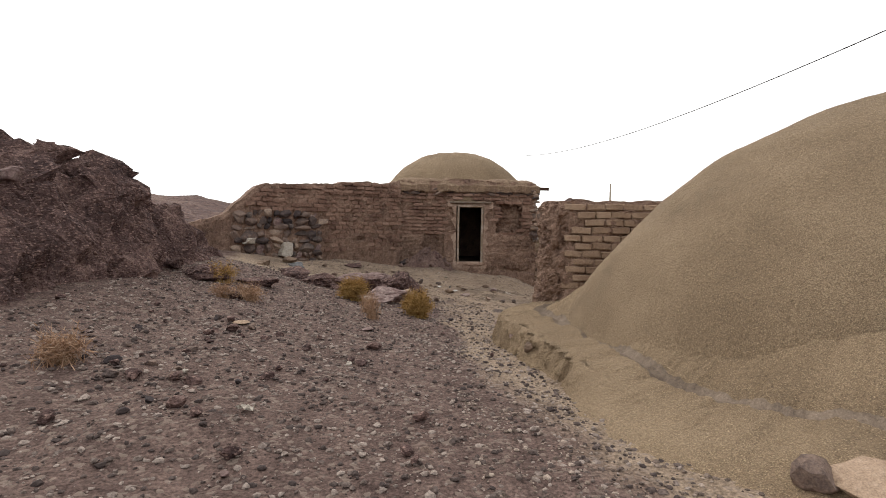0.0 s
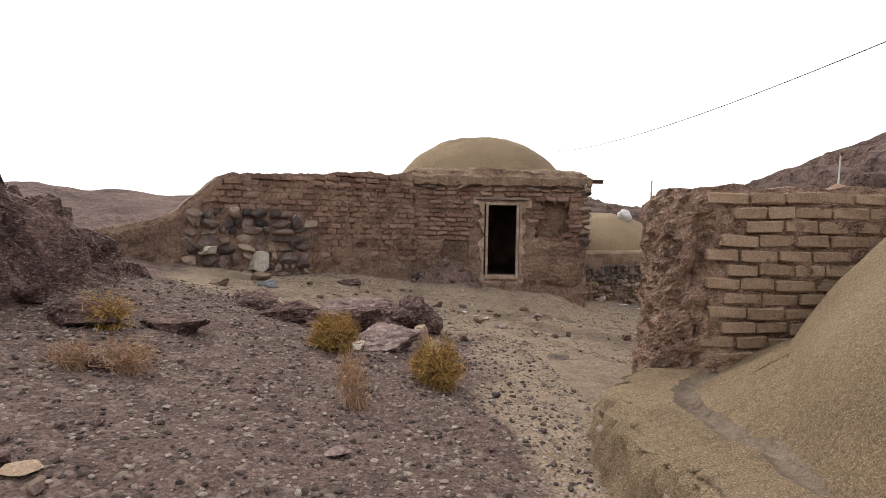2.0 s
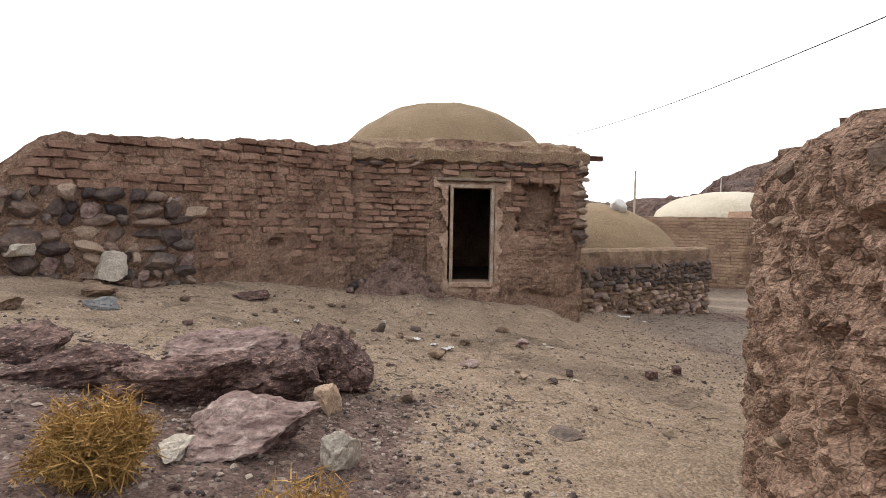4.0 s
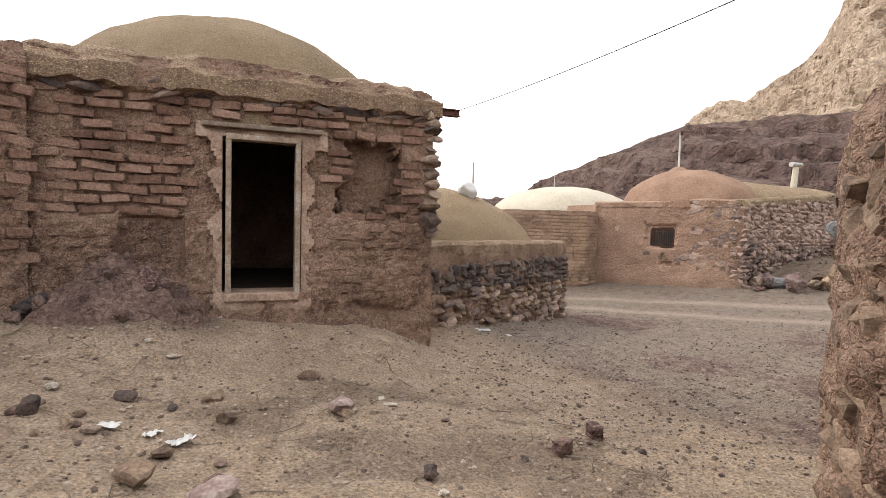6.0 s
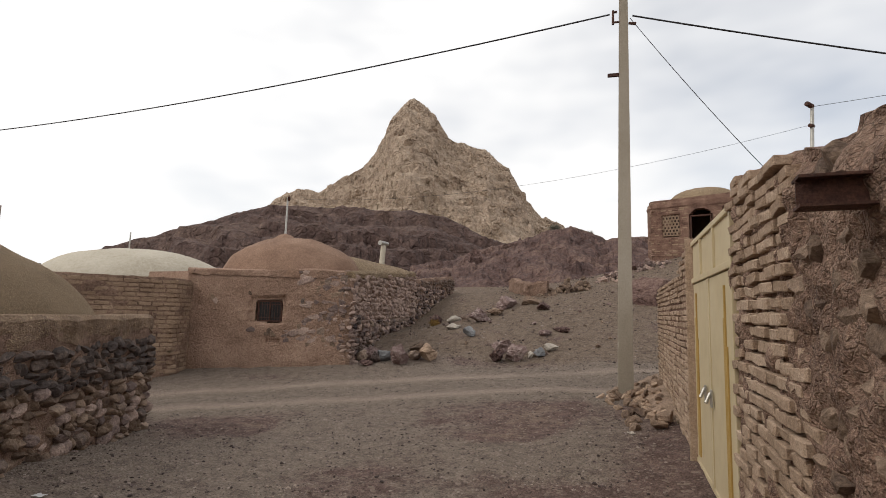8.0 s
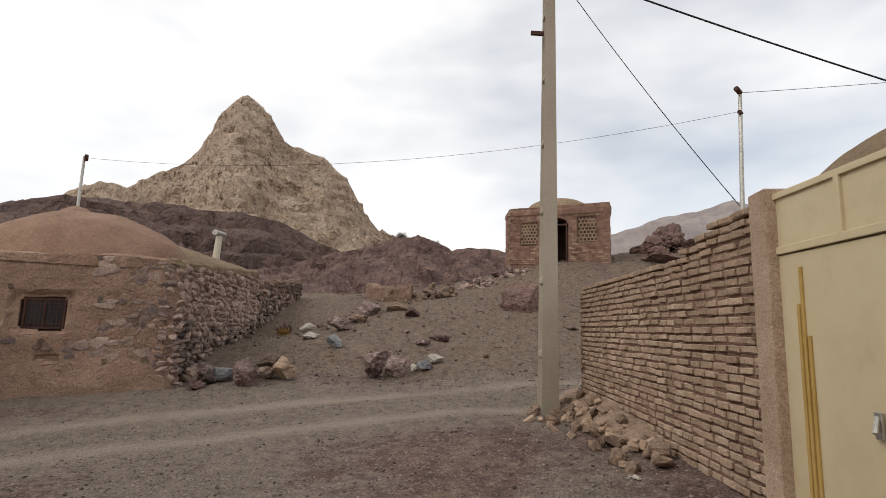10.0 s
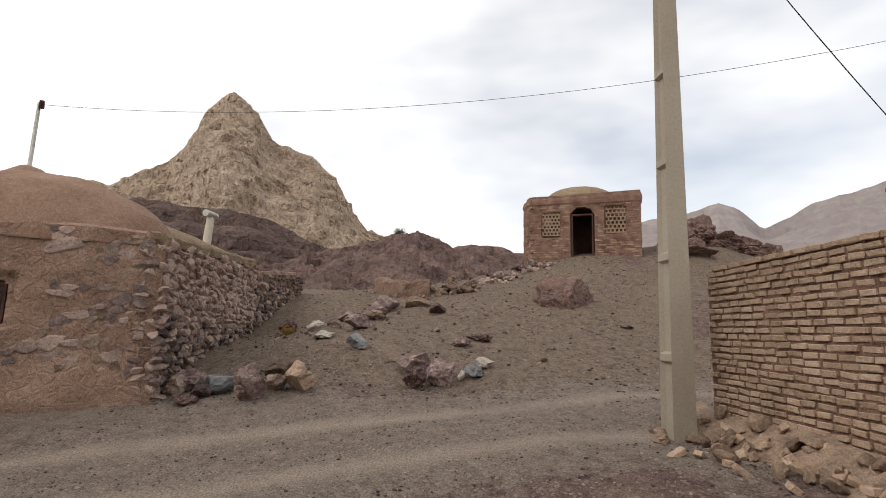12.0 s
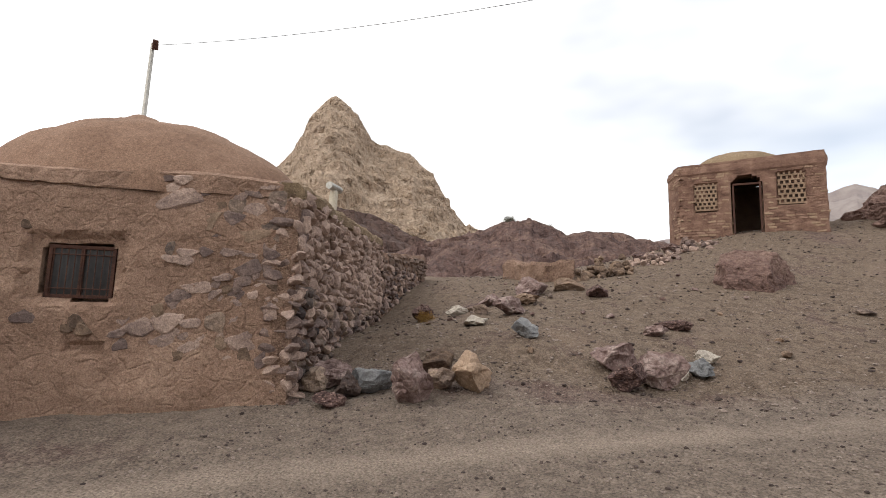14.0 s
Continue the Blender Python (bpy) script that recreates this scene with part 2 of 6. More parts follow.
def ground_material():
    """Earth in three kinds, mixed by the zones stored on the sheet: purple gravel, tan earth, grey road gravel."""
    m = bpy.data.materials.new("stony_earth")
    m.use_nodes = True
    n, l = m.node_tree.nodes, m.node_tree.links
    bsdf = n["Principled BSDF"]
    bsdf.inputs["Roughness"].default_value, bsdf.inputs["Specular IOR Level"].default_value = 0.95, 0.15
    geo = n.new("ShaderNodeNewGeometry")
    zone = n.new("ShaderNodeVertexColor")
    zone.layer_name = "zone"
    sep = n.new("ShaderNodeSeparateColor")
    l.new(zone.outputs[0], sep.inputs[0])

    def tex(scale, detail=6.0):
        t = n.new("ShaderNodeTexNoise")
        t.inputs["Scale"].default_value, t.inputs["Detail"].default_value, t.inputs["Roughness"].default_value = scale, detail, 0.65
        l.new(geo.outputs["Position"], t.inputs["Vector"])
        return t.outputs["Fac"]

    large, mid, grit = tex(0.7), tex(5.0), tex(45.0, 4.0)
    vor = n.new("ShaderNodeTexVoronoi")
    vor.inputs["Scale"].default_value = 26.0
    l.new(geo.outputs["Position"], vor.inputs["Vector"])

    def blend(fac, a, b):
        x = n.new("ShaderNodeMix")
        x.data_type = "RGBA"
        l.new(fac, x.inputs[0])
        for socket, c in ((x.inputs[6], a), (x.inputs[7], b)):
            if isinstance(c, tuple):
                socket.default_value = (*c, 1)
            else:
                l.new(c, socket)
        return x.outputs[2]

    def steep(fac, low, high):
        r = n.new("ShaderNodeMapRange")
        r.inputs["From Min"].default_value, r.inputs["From Max"].default_value = low, high
        l.new(fac, r.inputs["Value"])
        return r.outputs[0]

    m1 = steep(mid, 0.32, 0.68)
    purple = blend(m1, (0.09, 0.058, 0.05), (0.19, 0.129, 0.108))
    tan = blend(m1, (0.232, 0.168, 0.119), (0.365, 0.277, 0.202))
    grey = blend(m1, (0.145, 0.113, 0.091), (0.235, 0.186, 0.150))
    edge = n.new("ShaderNodeMath")
    edge.operation = "MULTIPLY_ADD"
    edge.inputs[1].default_value = 0.7
    l.new(large, edge.inputs[0])
    shift = n.new("ShaderNodeMath")
    shift.operation = "ADD"
    shift.inputs[1].default_value = -0.35
    l.new(sep.outputs[1], shift.inputs[0])
    l.new(shift.outputs[0], edge.inputs[2])
    col = blend(steep(edge.outputs[0], 0.37, 0.63), purple, tan)
    olive = blend(m1, (0.112, 0.08, 0.058), (0.215, 0.16, 0.12))
    edge3 = n.new("ShaderNodeMath")
    edge3.operation = "MULTIPLY_ADD"
    edge3.inputs[1].default_value = 0.8
    shift3 = n.new("ShaderNodeMath")
    shift3.operation = "ADD"
    shift3.inputs[1].default_value = -0.40
    l.new(mid, edge3.inputs[0])
    l.new(zone.outputs["Alpha"], shift3.inputs[0])
    l.new(shift3.outputs[0], edge3.inputs[2])
    col = blend(steep(edge3.outputs[0], 0.40, 0.60), col, olive)
    edge2 = n.new("ShaderNodeMath")
    edge2.operation = "MULTIPLY_ADD"
    edge2.inputs[1].default_value = 0.7
    l.new(mid, edge2.inputs[0])
    shift2 = n.new("ShaderNodeMath")
    shift2.operation = "ADD"
    shift2.inputs[1].default_value = -0.35
    l.new(sep.outputs[2], shift2.inputs[0])
    l.new(shift2.outputs[0], edge2.inputs[2])
    col = blend(steep(edge2.outputs[0], 0.30, 0.70), col, grey)
    col = blend(sep.outputs[0], col, (0.36, 0.288, 0.23))
    dark = n.new("ShaderNodeMix")
    dark.data_type, dark.blend_type = "RGBA", "MULTIPLY"
    dark.inputs[0].default_value = 1.0
    gr = n.new("ShaderNodeMapRange")
    gr.inputs["From Min"].default_value, gr.inputs["From Max"].default_value = 0.3, 0.7
    gr.inputs["To Min"].default_value, gr.inputs["To Max"].default_value = 0.42, 1.52
    l.new(grit, gr.inputs["Value"])
    l.new(col, dark.inputs[6])
    l.new(gr.outputs[0], dark.inputs[7])
    sp = n.new("ShaderNodeMix")
    sp.data_type = "RGBA"
    spf = n.new("ShaderNodeMapRange")
    sepv = n.new("ShaderNodeSeparateColor")
    l.new(vor.outputs["Color"], sepv.inputs[0])
    spf.inputs["From Min"].default_value, spf.inputs["From Max"].default_value = 0.80, 0.95
    spf.inputs["To Max"].default_value = 0.5
    l.new(sepv.outputs[0], spf.inputs["Value"])
    l.new(spf.outputs[0], sp.inputs[0])
    l.new(dark.outputs[2], sp.inputs[6])
    sp.inputs[7].default_value = (0.31, 0.245, 0.2, 1)
    l.new(sp.outputs[2], bsdf.inputs["Base Color"])
    add = n.new("ShaderNodeMath")
    add.operation = "SUBTRACT"
    l.new(grit, add.inputs[0])
    l.new(vor.outputs["Distance"], add.inputs[1])
    bp = n.new("ShaderNodeBump")
    bp.inputs["Strength"].default_value, bp.inputs["Distance"].default_value = 0.9, 0.03
    l.new(add.outputs[0], bp.inputs["Height"])
    l.new(bp.outputs[0], bsdf.inputs["Normal"])
    return m


M_GROUND = ground_material()

# ---- shape helpers ----


def mesh_of(name, verts, faces, mat, smooth=False):
    me = bpy.data.meshes.new(name)
    me.from_pydata([tuple(v) for v in verts], [], faces)
    me.materials.append(mat)
    if smooth:
        me.polygons.foreach_set("use_smooth", [True] * len(me.polygons))
    me.update()
    return me


def part(name, data, mat=None, parent=None, label="", m=None, smooth=False):
    """Links a bmesh or mesh as one mesh object, under a thing or part if given."""
    if isinstance(data, bmesh.types.BMesh):
        bmesh.ops.recalc_face_normals(data, faces=data.faces)
        me = bpy.data.meshes.new(name)
        data.to_mesh(me)
        data.free()
        me.materials.append(mat)
        if smooth:
            me.polygons.foreach_set("use_smooth", [True] * len(me.polygons))
        data = me
    ob = new(name, data)
    if parent:
        ob.parent = parent
    if m is not None:
        ob.matrix_basis = m
    if label:
        ob["label"] = label
    return ob


def thing(name, label, category, group="", kind="", at=(0, 0, 0)):
    ob = new(name)
    ob.empty_display_size = 0.2
    ob.location = at
    return tagged(ob, label, category, group, kind)


def fbm(x, y, z=0.0, octaves=4):
    return noise.fractal(Vector((x, y, z)), 0.9, 2.1, octaves)


def smooth01(v):
    v = min(1.0, max(0.0, v))
    return v * v * (3 - 2 * v)


def box(bm, x0, x1, y0, y1, z0, z1, bevel=0.0):
    r = bmesh.ops.create_cube(bm, size=1.0, matrix=Matrix.Translation(((x0 + x1) / 2, (y0 + y1) / 2, (z0 + z1) / 2)) @ Matrix.Diagonal((x1 - x0, y1 - y0, z1 - z0, 1)))
    if bevel:
        es = list({e for v in r["verts"] for e in v.link_edges})
        bmesh.ops.bevel(bm, geom=es, offset=bevel, segments=2, affect="EDGES", profile=0.5)


def tube(bm, a, b, r0, r1=None, n=8):
    a, b = Vector(a), Vector(b)
    r1 = r0 if r1 is None else r1
    turn = (b - a).to_track_quat("Z", "Y").to_matrix().to_4x4()
    bmesh.ops.create_cone(bm, cap_ends=True, segments=n, radius1=r0, radius2=r1, depth=(b - a).length, matrix=Matrix.Translation((a + b) / 2) @ turn)


class Path:
    """A wall's line in plan, from point to point, with rounded corners; its face looks to the right."""

    def __init__(self, pts, soft=0.0):
        self.p = np.array(pts, float)
        self.d = np.concatenate([[0], np.cumsum(np.hypot(*np.diff(self.p, axis=0).T))])
        self.length, self.soft = self.d[-1], soft

    def raw(self, s):
        return np.array([np.interp(s, self.d, self.p[:, 0]), np.interp(s, self.d, self.p[:, 1])])

    def at(self, s):
        k = max(self.soft, 0.01)
        a, b = self.raw(max(0, s - k)), self.raw(min(self.length, s + k))
        t = (b - a) / max(1e-6, np.hypot(*(b - a)))
        c = self.raw(s) if not self.soft else (a + b + 2 * self.raw(s)) / 4
        return c, t, np.array([t[1], -t[0]])


def relief(name, path, z0, z1, thick, mat, parent, depth=None, hole=None, step=0.07, amp=0.03, grain=2.5, label=""):
    """A wall with an uneven face: z0(s) and z1(s) bound it, depth(s, z) pushes the face out, hole(s, z) opens it."""
    ns, nz = max(2, int(path.length / step)), max(2, int(max(z1(s) - z0(s) for s in np.linspace(0, path.length, 9)) / step))
    verts, back, mask = [], [], {}
    for i in range(ns + 1):
        s = path.length * i / ns
        c, t, nrm = path.at(s)
        lo, hi = z0(s), z1(s)
        for j in range(nz + 1):
            f = j / nz
            z = lo + (hi - lo) * f
            d = amp * fbm(c[0] * grain, c[1] * grain, z * grain) + (depth(s, z) if depth else 0)
            cap = 0.07 * smooth01((f - 0.93) / 0.07)
            p = c + nrm * (d - cap)
            verts.append((p[0], p[1], z))
            q = c - nrm * (thick - cap)
            back.append((q[0], q[1], z))
            mask[i, j] = bool(hole and hole(s, z))
    w, half = nz + 1, len(verts)
    faces, count = [], {}
    for i in range(ns):
        for j in range(nz):
            if hole and mask[i, j] + mask[i + 1, j] + mask[i, j + 1] + mask[i + 1, j + 1] >= 2:
                continue
            q = (i * w + j, (i + 1) * w + j, (i + 1) * w + j + 1, i * w + j + 1)
            faces += [q, tuple(half + k for k in reversed(q))]
            for a, b in zip(q, q[1:] + q[:1]):
                count[a, b] = 1
    for a, b in count:
        if (b, a) not in count:
            faces.append((b, a, half + a, half + b))
    return part(name, mesh_of(name, verts + back, faces, mat), None, parent, label)


def brick_meshes(name, mat, k=6, rough=0.05):
    """Unit bricks, one long, one deep and one high, with worn edges."""
    out = []
    for i in range(k):
        bm = bmesh.new()
        bmesh.ops.create_cube(bm, size=1.0)
        bmesh.ops.bevel(bm, geom=list(bm.edges), offset=0.09, segments=1, affect="EDGES")
        for v in bm.verts:
            v.co += Vector((random.uniform(-rough, rough) * 0.6, random.uniform(-rough, rough), random.uniform(-rough, rough) * 1.6))
        me = bpy.data.meshes.new(name)
        bm.to_mesh(me)
        bm.free()
        me.materials.append(mat)
        out.append(me)
    return out


def rock_mesh(name, mat, seed, sub=2, cuts=9, flat=0.75, rough=0.06, smooth=False):
    """An angular stone of about unit size: a ball cut by random planes, then roughened."""
    rnd = random.Random(seed)
    bm = bmesh.new()
    bmesh.ops.create_icosphere(bm, subdivisions=sub, radius=0.62)
    for _ in range(cuts):
        n = Vector((rnd.gauss(0, 1), rnd.gauss(0, 1), rnd.gauss(0, 1))).normalized()
        d = rnd.uniform(0.27, 0.47)
        for v in bm.verts:
            over = v.co.dot(n) - d
            if over > 0:
                v.co -= n * over
    off = Vector((seed * 3.1, seed * 1.7, 0))
    for v in bm.verts:
        k = noise.noise(v.co * 3.0 + off) * rough + noise.noise(v.co * 8 + off) * rough * 0.6
        if sub > 3:
            k += rough * (0.30 * noise.noise(v.co * 17 + off) + 0.15 * noise.noise(v.co * 33 + off))
        v.co += v.co.normalized() * k
    me = bpy.data.meshes.new(name)
    bm.to_mesh(me)
    bm.free()
    me.materials.append(mat)
    if smooth:
        me.polygons.foreach_set("use_smooth", [True] * len(me.polygons))
    return me


def frame_at(path, s, z, out=0.0):
    """A pose on the face of a wall: x along it, y into it, z up."""
    c, t, n = path.at(s)
    p = c + n * out
    return Matrix(((t[0], -n[0], 0, p[0]), (t[1], -n[1], 0, p[1]), (0, 0, 1, z), (0, 0, 0, 1)))


def lay_bricks(path, s0, s1, z0, z1, size, meshes, parent, where=None, out=0.02, joint=0.014, tilt=1.2, name="brick", limit=300, mat=None, skip=0.0):
    """Courses of bricks on a wall's face, each an object of its own up to the limit; the rest joined."""
    bl, bd, bh = size
    course, placed, rest_v, rest_f = 0, 0, [], []
    z = z0
    while z < z1:
        s = s0 - (bl / 2 if course % 2 else 0) + random.uniform(-0.03, 0.03)
        while s < s1:
            ln = bl * random.uniform(0.82, 1.12)
            mid = s + ln / 2
            s += ln + joint * random.uniform(0.6, 1.6)
            if mid < s0 + ln * 0.3 or mid > s1 - ln * 0.3 or (where and not where(mid, z + bh / 2)) or random.random() < skip:
                continue
            h = bh * random.uniform(0.86, 1.06)
            m = frame_at(path, mid, z + bh / 2 + random.uniform(-0.006, 0.006), out * random.uniform(0.3, 1.5)) @ pose(0, bd / 2, 0, random.gauss(0, tilt), random.gauss(0, tilt), random.gauss(0, tilt)) @ Matrix.Diagonal((ln, bd, h, 1))
            me = random.choice(meshes)
            if placed < limit:
                part(name, me, None, parent, m=m)
                placed += 1
            else:
                base = len(rest_v)
                rest_v += [tuple(m @ v.co) for v in me.vertices]
                rest_f += [tuple(base + k for k in p.vertices) for p in me.polygons]
        z += bh + joint * random.uniform(0.8, 1.2)
        course += 1
    if rest_v:
        tagged(part("brickwork", mesh_of("brickwork", rest_v, rest_f, mat), None, parent), kind="stuff")


def lay_stones(path, s0, s1, z0, z1, size, meshes, parent, where=None, out=0.03, depth=0.16, flat=0.75, name="stone", limit=300, mat=None, seed=1, tilt=1.0):
    """Rubble on a wall's face: uneven rows of stones of many sizes bedded in it."""
    rnd = random.Random(seed)
    placed, rest_v, rest_f = 0, [], []
    z = z0
    while z < z1:
        rowh = size * rnd.uniform(0.6, 1.0) * flat
        s = s0 - rnd.uniform(0, size * 0.5)
        while s < s1:
            ln = size * rnd.choice((0.55, 0.8, 1.0, 1.25, 1.6)) * rnd.uniform(0.85, 1.15)
            h = rowh * rnd.uniform(0.75, 1.2)
            mid, zz = s + ln / 2, z + rowh / 2 + rnd.uniform(-0.25, 0.25) * rowh
            s += ln * 0.96
            if where and not where(mid, zz):
                continue
            m = frame_at(path, min(mid, path.length), zz, out * rnd.uniform(0.0, 1.6)) @ pose(0, depth * 0.30, 0, rnd.gauss(0, 7) * tilt, rnd.gauss(0, 8), rnd.gauss(0, 7) * tilt) @ Matrix.Diagonal((ln * 1.12, depth, h * 1.25, 1))
            me = rnd.choice(meshes)
            if placed < limit:
                part(name, me, None, parent, m=m)
                placed += 1
            else:
                base = len(rest_v)
                rest_v += [tuple(m @ v.co) for v in me.vertices]
                rest_f += [tuple(base + k for k in p.vertices) for p in me.polygons]
        z += rowh
    if rest_v:
        tagged(part("stonework", mesh_of("stonework", rest_v, rest_f, mat), None, parent), kind="stuff")


def dome_mesh(name, mat, c, rx, ry, rz, z0, power=2.0, amp=0.03, n=72, rings=26, grain=1.3):
    """A hand-built mud dome over z0."""
    verts, faces = [], []
    for j in range(rings + 1):
        a = (math.pi / 2) * j / rings
        for i in range(n):
            b = 2 * math.pi * i / n
            rr, hh = max(0.0, math.cos(a)) ** (2 / power), max(0.0, math.sin(a)) ** (2 / power)
            x, y, z = c[0] + rx * rr * math.cos(b), c[1] + ry * rr * math.sin(b), z0 + rz * hh
            k = amp * fbm(x * grain, y * grain, z * grain)
            verts.append((x + k * math.cos(b) * rr, y + k * math.sin(b) * rr, z + k * hh))
    for j in range(rings):
        for i in range(n):
            a, b = j * n + i, j * n + (i + 1) % n
            faces.append((a, b, b + n, a + n))
    return mesh_of(name, verts, faces, mat, smooth=True)

# ---- the ground ----
RISE = (
    (0.29, 0.62, 1.18, 1.84, 1.66, 0.94, 0.55, 0.32),
    (0.16, 0.22, 0.69, 0.94, 0.66, 0.70, 0.48, -0.05),
    (-0.02, -0.12, -0.00, -0.36, -0.36, 0.47, 0.08, -0.56),
    (-0.06, 0.13, 0.25, -0.48, -0.97, -0.50, -0.83, -1.04),
    (0.08, 0.28, 0.34, -0.23, -0.95, -1.31, -1.28, -1.07),
    (0.29, 0.17, -0.00, -0.28, -0.65, -1.12, -0.87, -0.63),
    (0.53, 0.18, -0.27, -0.50, -0.20, 0.14, 0.14, 0.10),
    (0.84, 0.69, 0.55, 0.82, 1.34, 1.42, 1.20, 1.04),
    (1.34, 1.75, 2.37, 3.17, 2.72, 1.99, 2.07, 2.15),
    (2.12, 2.95, 3.86, 4.72, 4.25, 2.75, 2.60, 2.70),
    (3.09, 4.09, 4.91, 5.40, 4.60, 2.90, 2.70, 2.70),
)
# low mounds on the broad slope: place, height, spread
MOUNDS = ((0.6, 16.3, 0.42, 0.8), (-1.6, 16.0, 0.12, 0.8), (1.9, 16.7, 0.16, 0.7), (3.1, 16.8, 0.16, 0.7), (-0.8, 12.6, 0.12, 0.7), (-3.8, 10.8, 0.15, 1.0), (19.8, 19.4, 0.22, 1.2),
          (20.4, 22.0, 0.12, 1.2), (34.6, 12.0, 0.25, 2.5), (37.5, 5.0, 1.3, 4.0), (2.4, 14.4, 0.07, 0.9), (3.5, 12.7, -0.08, 1.0), (17.6, 17.2, -0.12, 1.4),
          (4.1, 3.0, 0.26, 1.8), (0.42, 16.75, 0.12, 0.5), (2.9, 16.9, 0.1, 0.9), (-2.2, 15.2, 0.12, 0.9), (1.6, 12.9, 0.06, 0.8), (0.0, 13.4, 0.07, 0.6), (24.5, 24.0, -0.75, 2.6), (21.3, 23.2, -0.2, 1.4), (15.4, 14.3, -0.15, 1.3), (-0.6, 16.2, 0.1, 0.6))
# road: its middle line in plan
ROAD = Path([(17.3, 10.5), (16.55, 14.2), (15.6, 16.6), (14.5, 19.1), (13.4, 21.1), (11.4, 23.2), (5.0, 25.9), (-4.0, 28.0)])
ROAD_PTS = np.array([ROAD.raw(s) for s in np.linspace(0, ROAD.length, 90)])


def spline4(f):
    return ((1 - f) ** 3 / 6, (3 * f ** 3 - 6 * f * f + 4) / 6, (-3 * f ** 3 + 3 * f * f + 3 * f + 1) / 6, f ** 3 / 6)


def base_height(x, y):
    u, v = min(9.999, max(0, (x + 10) / 5)), min(6.999, max(0, (y + 5) / 5))
    i, j = int(u), int(v)
    wx, wy = spline4(u - i), spline4(v - j)
    h = 0.0
    for a in range(4):
        row = RISE[min(10, max(0, i - 1 + a))]
        for b in range(4):
            h += wx[a] * wy[b] * row[min(7, max(0, j - 1 + b))]
    for mx, my, mh, mr in MOUNDS:
        q = ((x - mx) ** 2 + (y - my) ** 2) / (mr * mr)
        if q < 9:
            h += mh * math.exp(-q)
    return h


def road_side(x, y):
    """Distance from the road's middle line."""
    if not -12 < x < 24 or not 8 < y < 34:
        return 20.0
    return float(np.sqrt(((ROAD_PTS - (x, y)) ** 2).sum(1).min()))


def ground(x, y):
    h = base_height(x, y)
    far = max(0, -10 - x, x - 40, -5 - y, y - 30)
    wear = 1.0
    if -12 < x < 24 and 8 < y < 34:
        wear = 0.35 + 0.65 * smooth01((road_side(x, y) - 1.0) / 1.5)
    h += wear * (0.06 * fbm(x * 0.9, y * 0.9) + 0.02 * fbm(x * 4, y * 4, 3.0, 3))
    if far > 0:
        h += min(far, 60) * 0.012 * fbm(x * 0.03, y * 0.03, 7.0) - 0.01 * min(far, 400) * (x < 0 or y > 30)
    return h


def axis(lo, hi, step, out_lo, out_hi):
    inner = list(np.arange(lo, hi + step / 2, step))
    left, right, s = [], [], step
    x = lo
    while x > out_lo:
        s *= 1.22
        x -= s
        left.append(x)
    s, x = step, hi
    while x < out_hi:
        s *= 1.22
        x += s
        right.append(x)
    return left[::-1] + inner + right


def build_ground():
    xs, ys = axis(-7.0, 25.0, 0.13, -1500, 1500), axis(1.5, 26.0, 0.13, -1500, 1500)
    verts, zones = [], []
    for x in xs:
        for y in ys:
            verts.append((x, y, ground(x, y)))
            d = road_side(x, y)
            track = math.exp(-((d - 0.9) / 0.27) ** 2) * 0.6 * smooth01(0.95 + fbm(x * 0.8, y * 0.8, 5) * 0.6)
            grey = smooth01(1.35 - d / 2.4)
            apron = smooth01((x - 5.2 + 0.9 * fbm(x * 0.4, y * 0.4, 2)) / 2.2) * smooth01((y - 12.8) / 1.5) * smooth01((19.5 - x) / 3.0)
            tan = smooth01((x + 0.1 - 0.06 * (9 - min(y, 9)) + 0.5 * fbm(x * 0.5, y * 0.5, 9)) / 1.5) * (1 - smooth01((y - 11) / 3)) * smooth01((10.0 - x) / 3.0)
            court = smooth01((y - 10.8 + 0.5 * fbm(x * 0.6, y * 0.6, 4)) / 2.2) * smooth01((8.0 - x) / 4) * smooth01((x + 5.5) / 2)
            patch = smooth01(fbm(x * 0.35, y * 0.35, 12) * 1.4 + 0.15) * apron * (1 - grey)
            slope = smooth01((x - 16.9) / 1.5)
            debris = court * smooth01(0.5 + 1.5 * fbm(x * 0.7, y * 1.4, 15)) * smooth01((16.4 - y) / 0.8)
            heap = math.exp(-((x - 0.5) / 1.1) ** 2 - ((y - 16.5) / 0.8) ** 2)
            olive = max(slope * (0.72 + 0.5 * fbm(x * 0.35, y * 0.35, 6)), 0.55 * debris, 0.2 * apron, heap)
            tan = max(tan, court * 0.92, patch * 0.4, slope * (0.35 + 0.3 * fbm(x * 0.5, y * 0.5, 6)))
            grey = max(grey, apron * 0.75 * (1 - patch), 0.65 * smooth01(1 - abs(x - 6.2) / 2.6) * smooth01((y - 14) / 3))
            zones.append((min(1, track), min(1, tan), min(1, grey), max(0.0, min(1, olive))))
    w = len(ys)
    faces = [(i * w + j, (i + 1) * w + j, (i + 1) * w + j + 1, i * w + j + 1) for i in range(len(xs) - 1) for j in range(w - 1)]
    me = mesh_of("ground", verts, faces, M_GROUND, smooth=True)
    layer = me.color_attributes.new("zone", "FLOAT_COLOR", "POINT")
    layer.data.foreach_set("color", np.array(zones, np.float32).ravel())
    return tagged(new("ground", me), "uneven stony earth with purple gravel, tan dust and a grey gravel track", "ground", kind="structure")


build_ground()

# ---- hills and mountains ----


def skyline(table, az):
    a = [r[0] for r in table]
    return float(np.interp(az, a, [r[1] for r in table]))


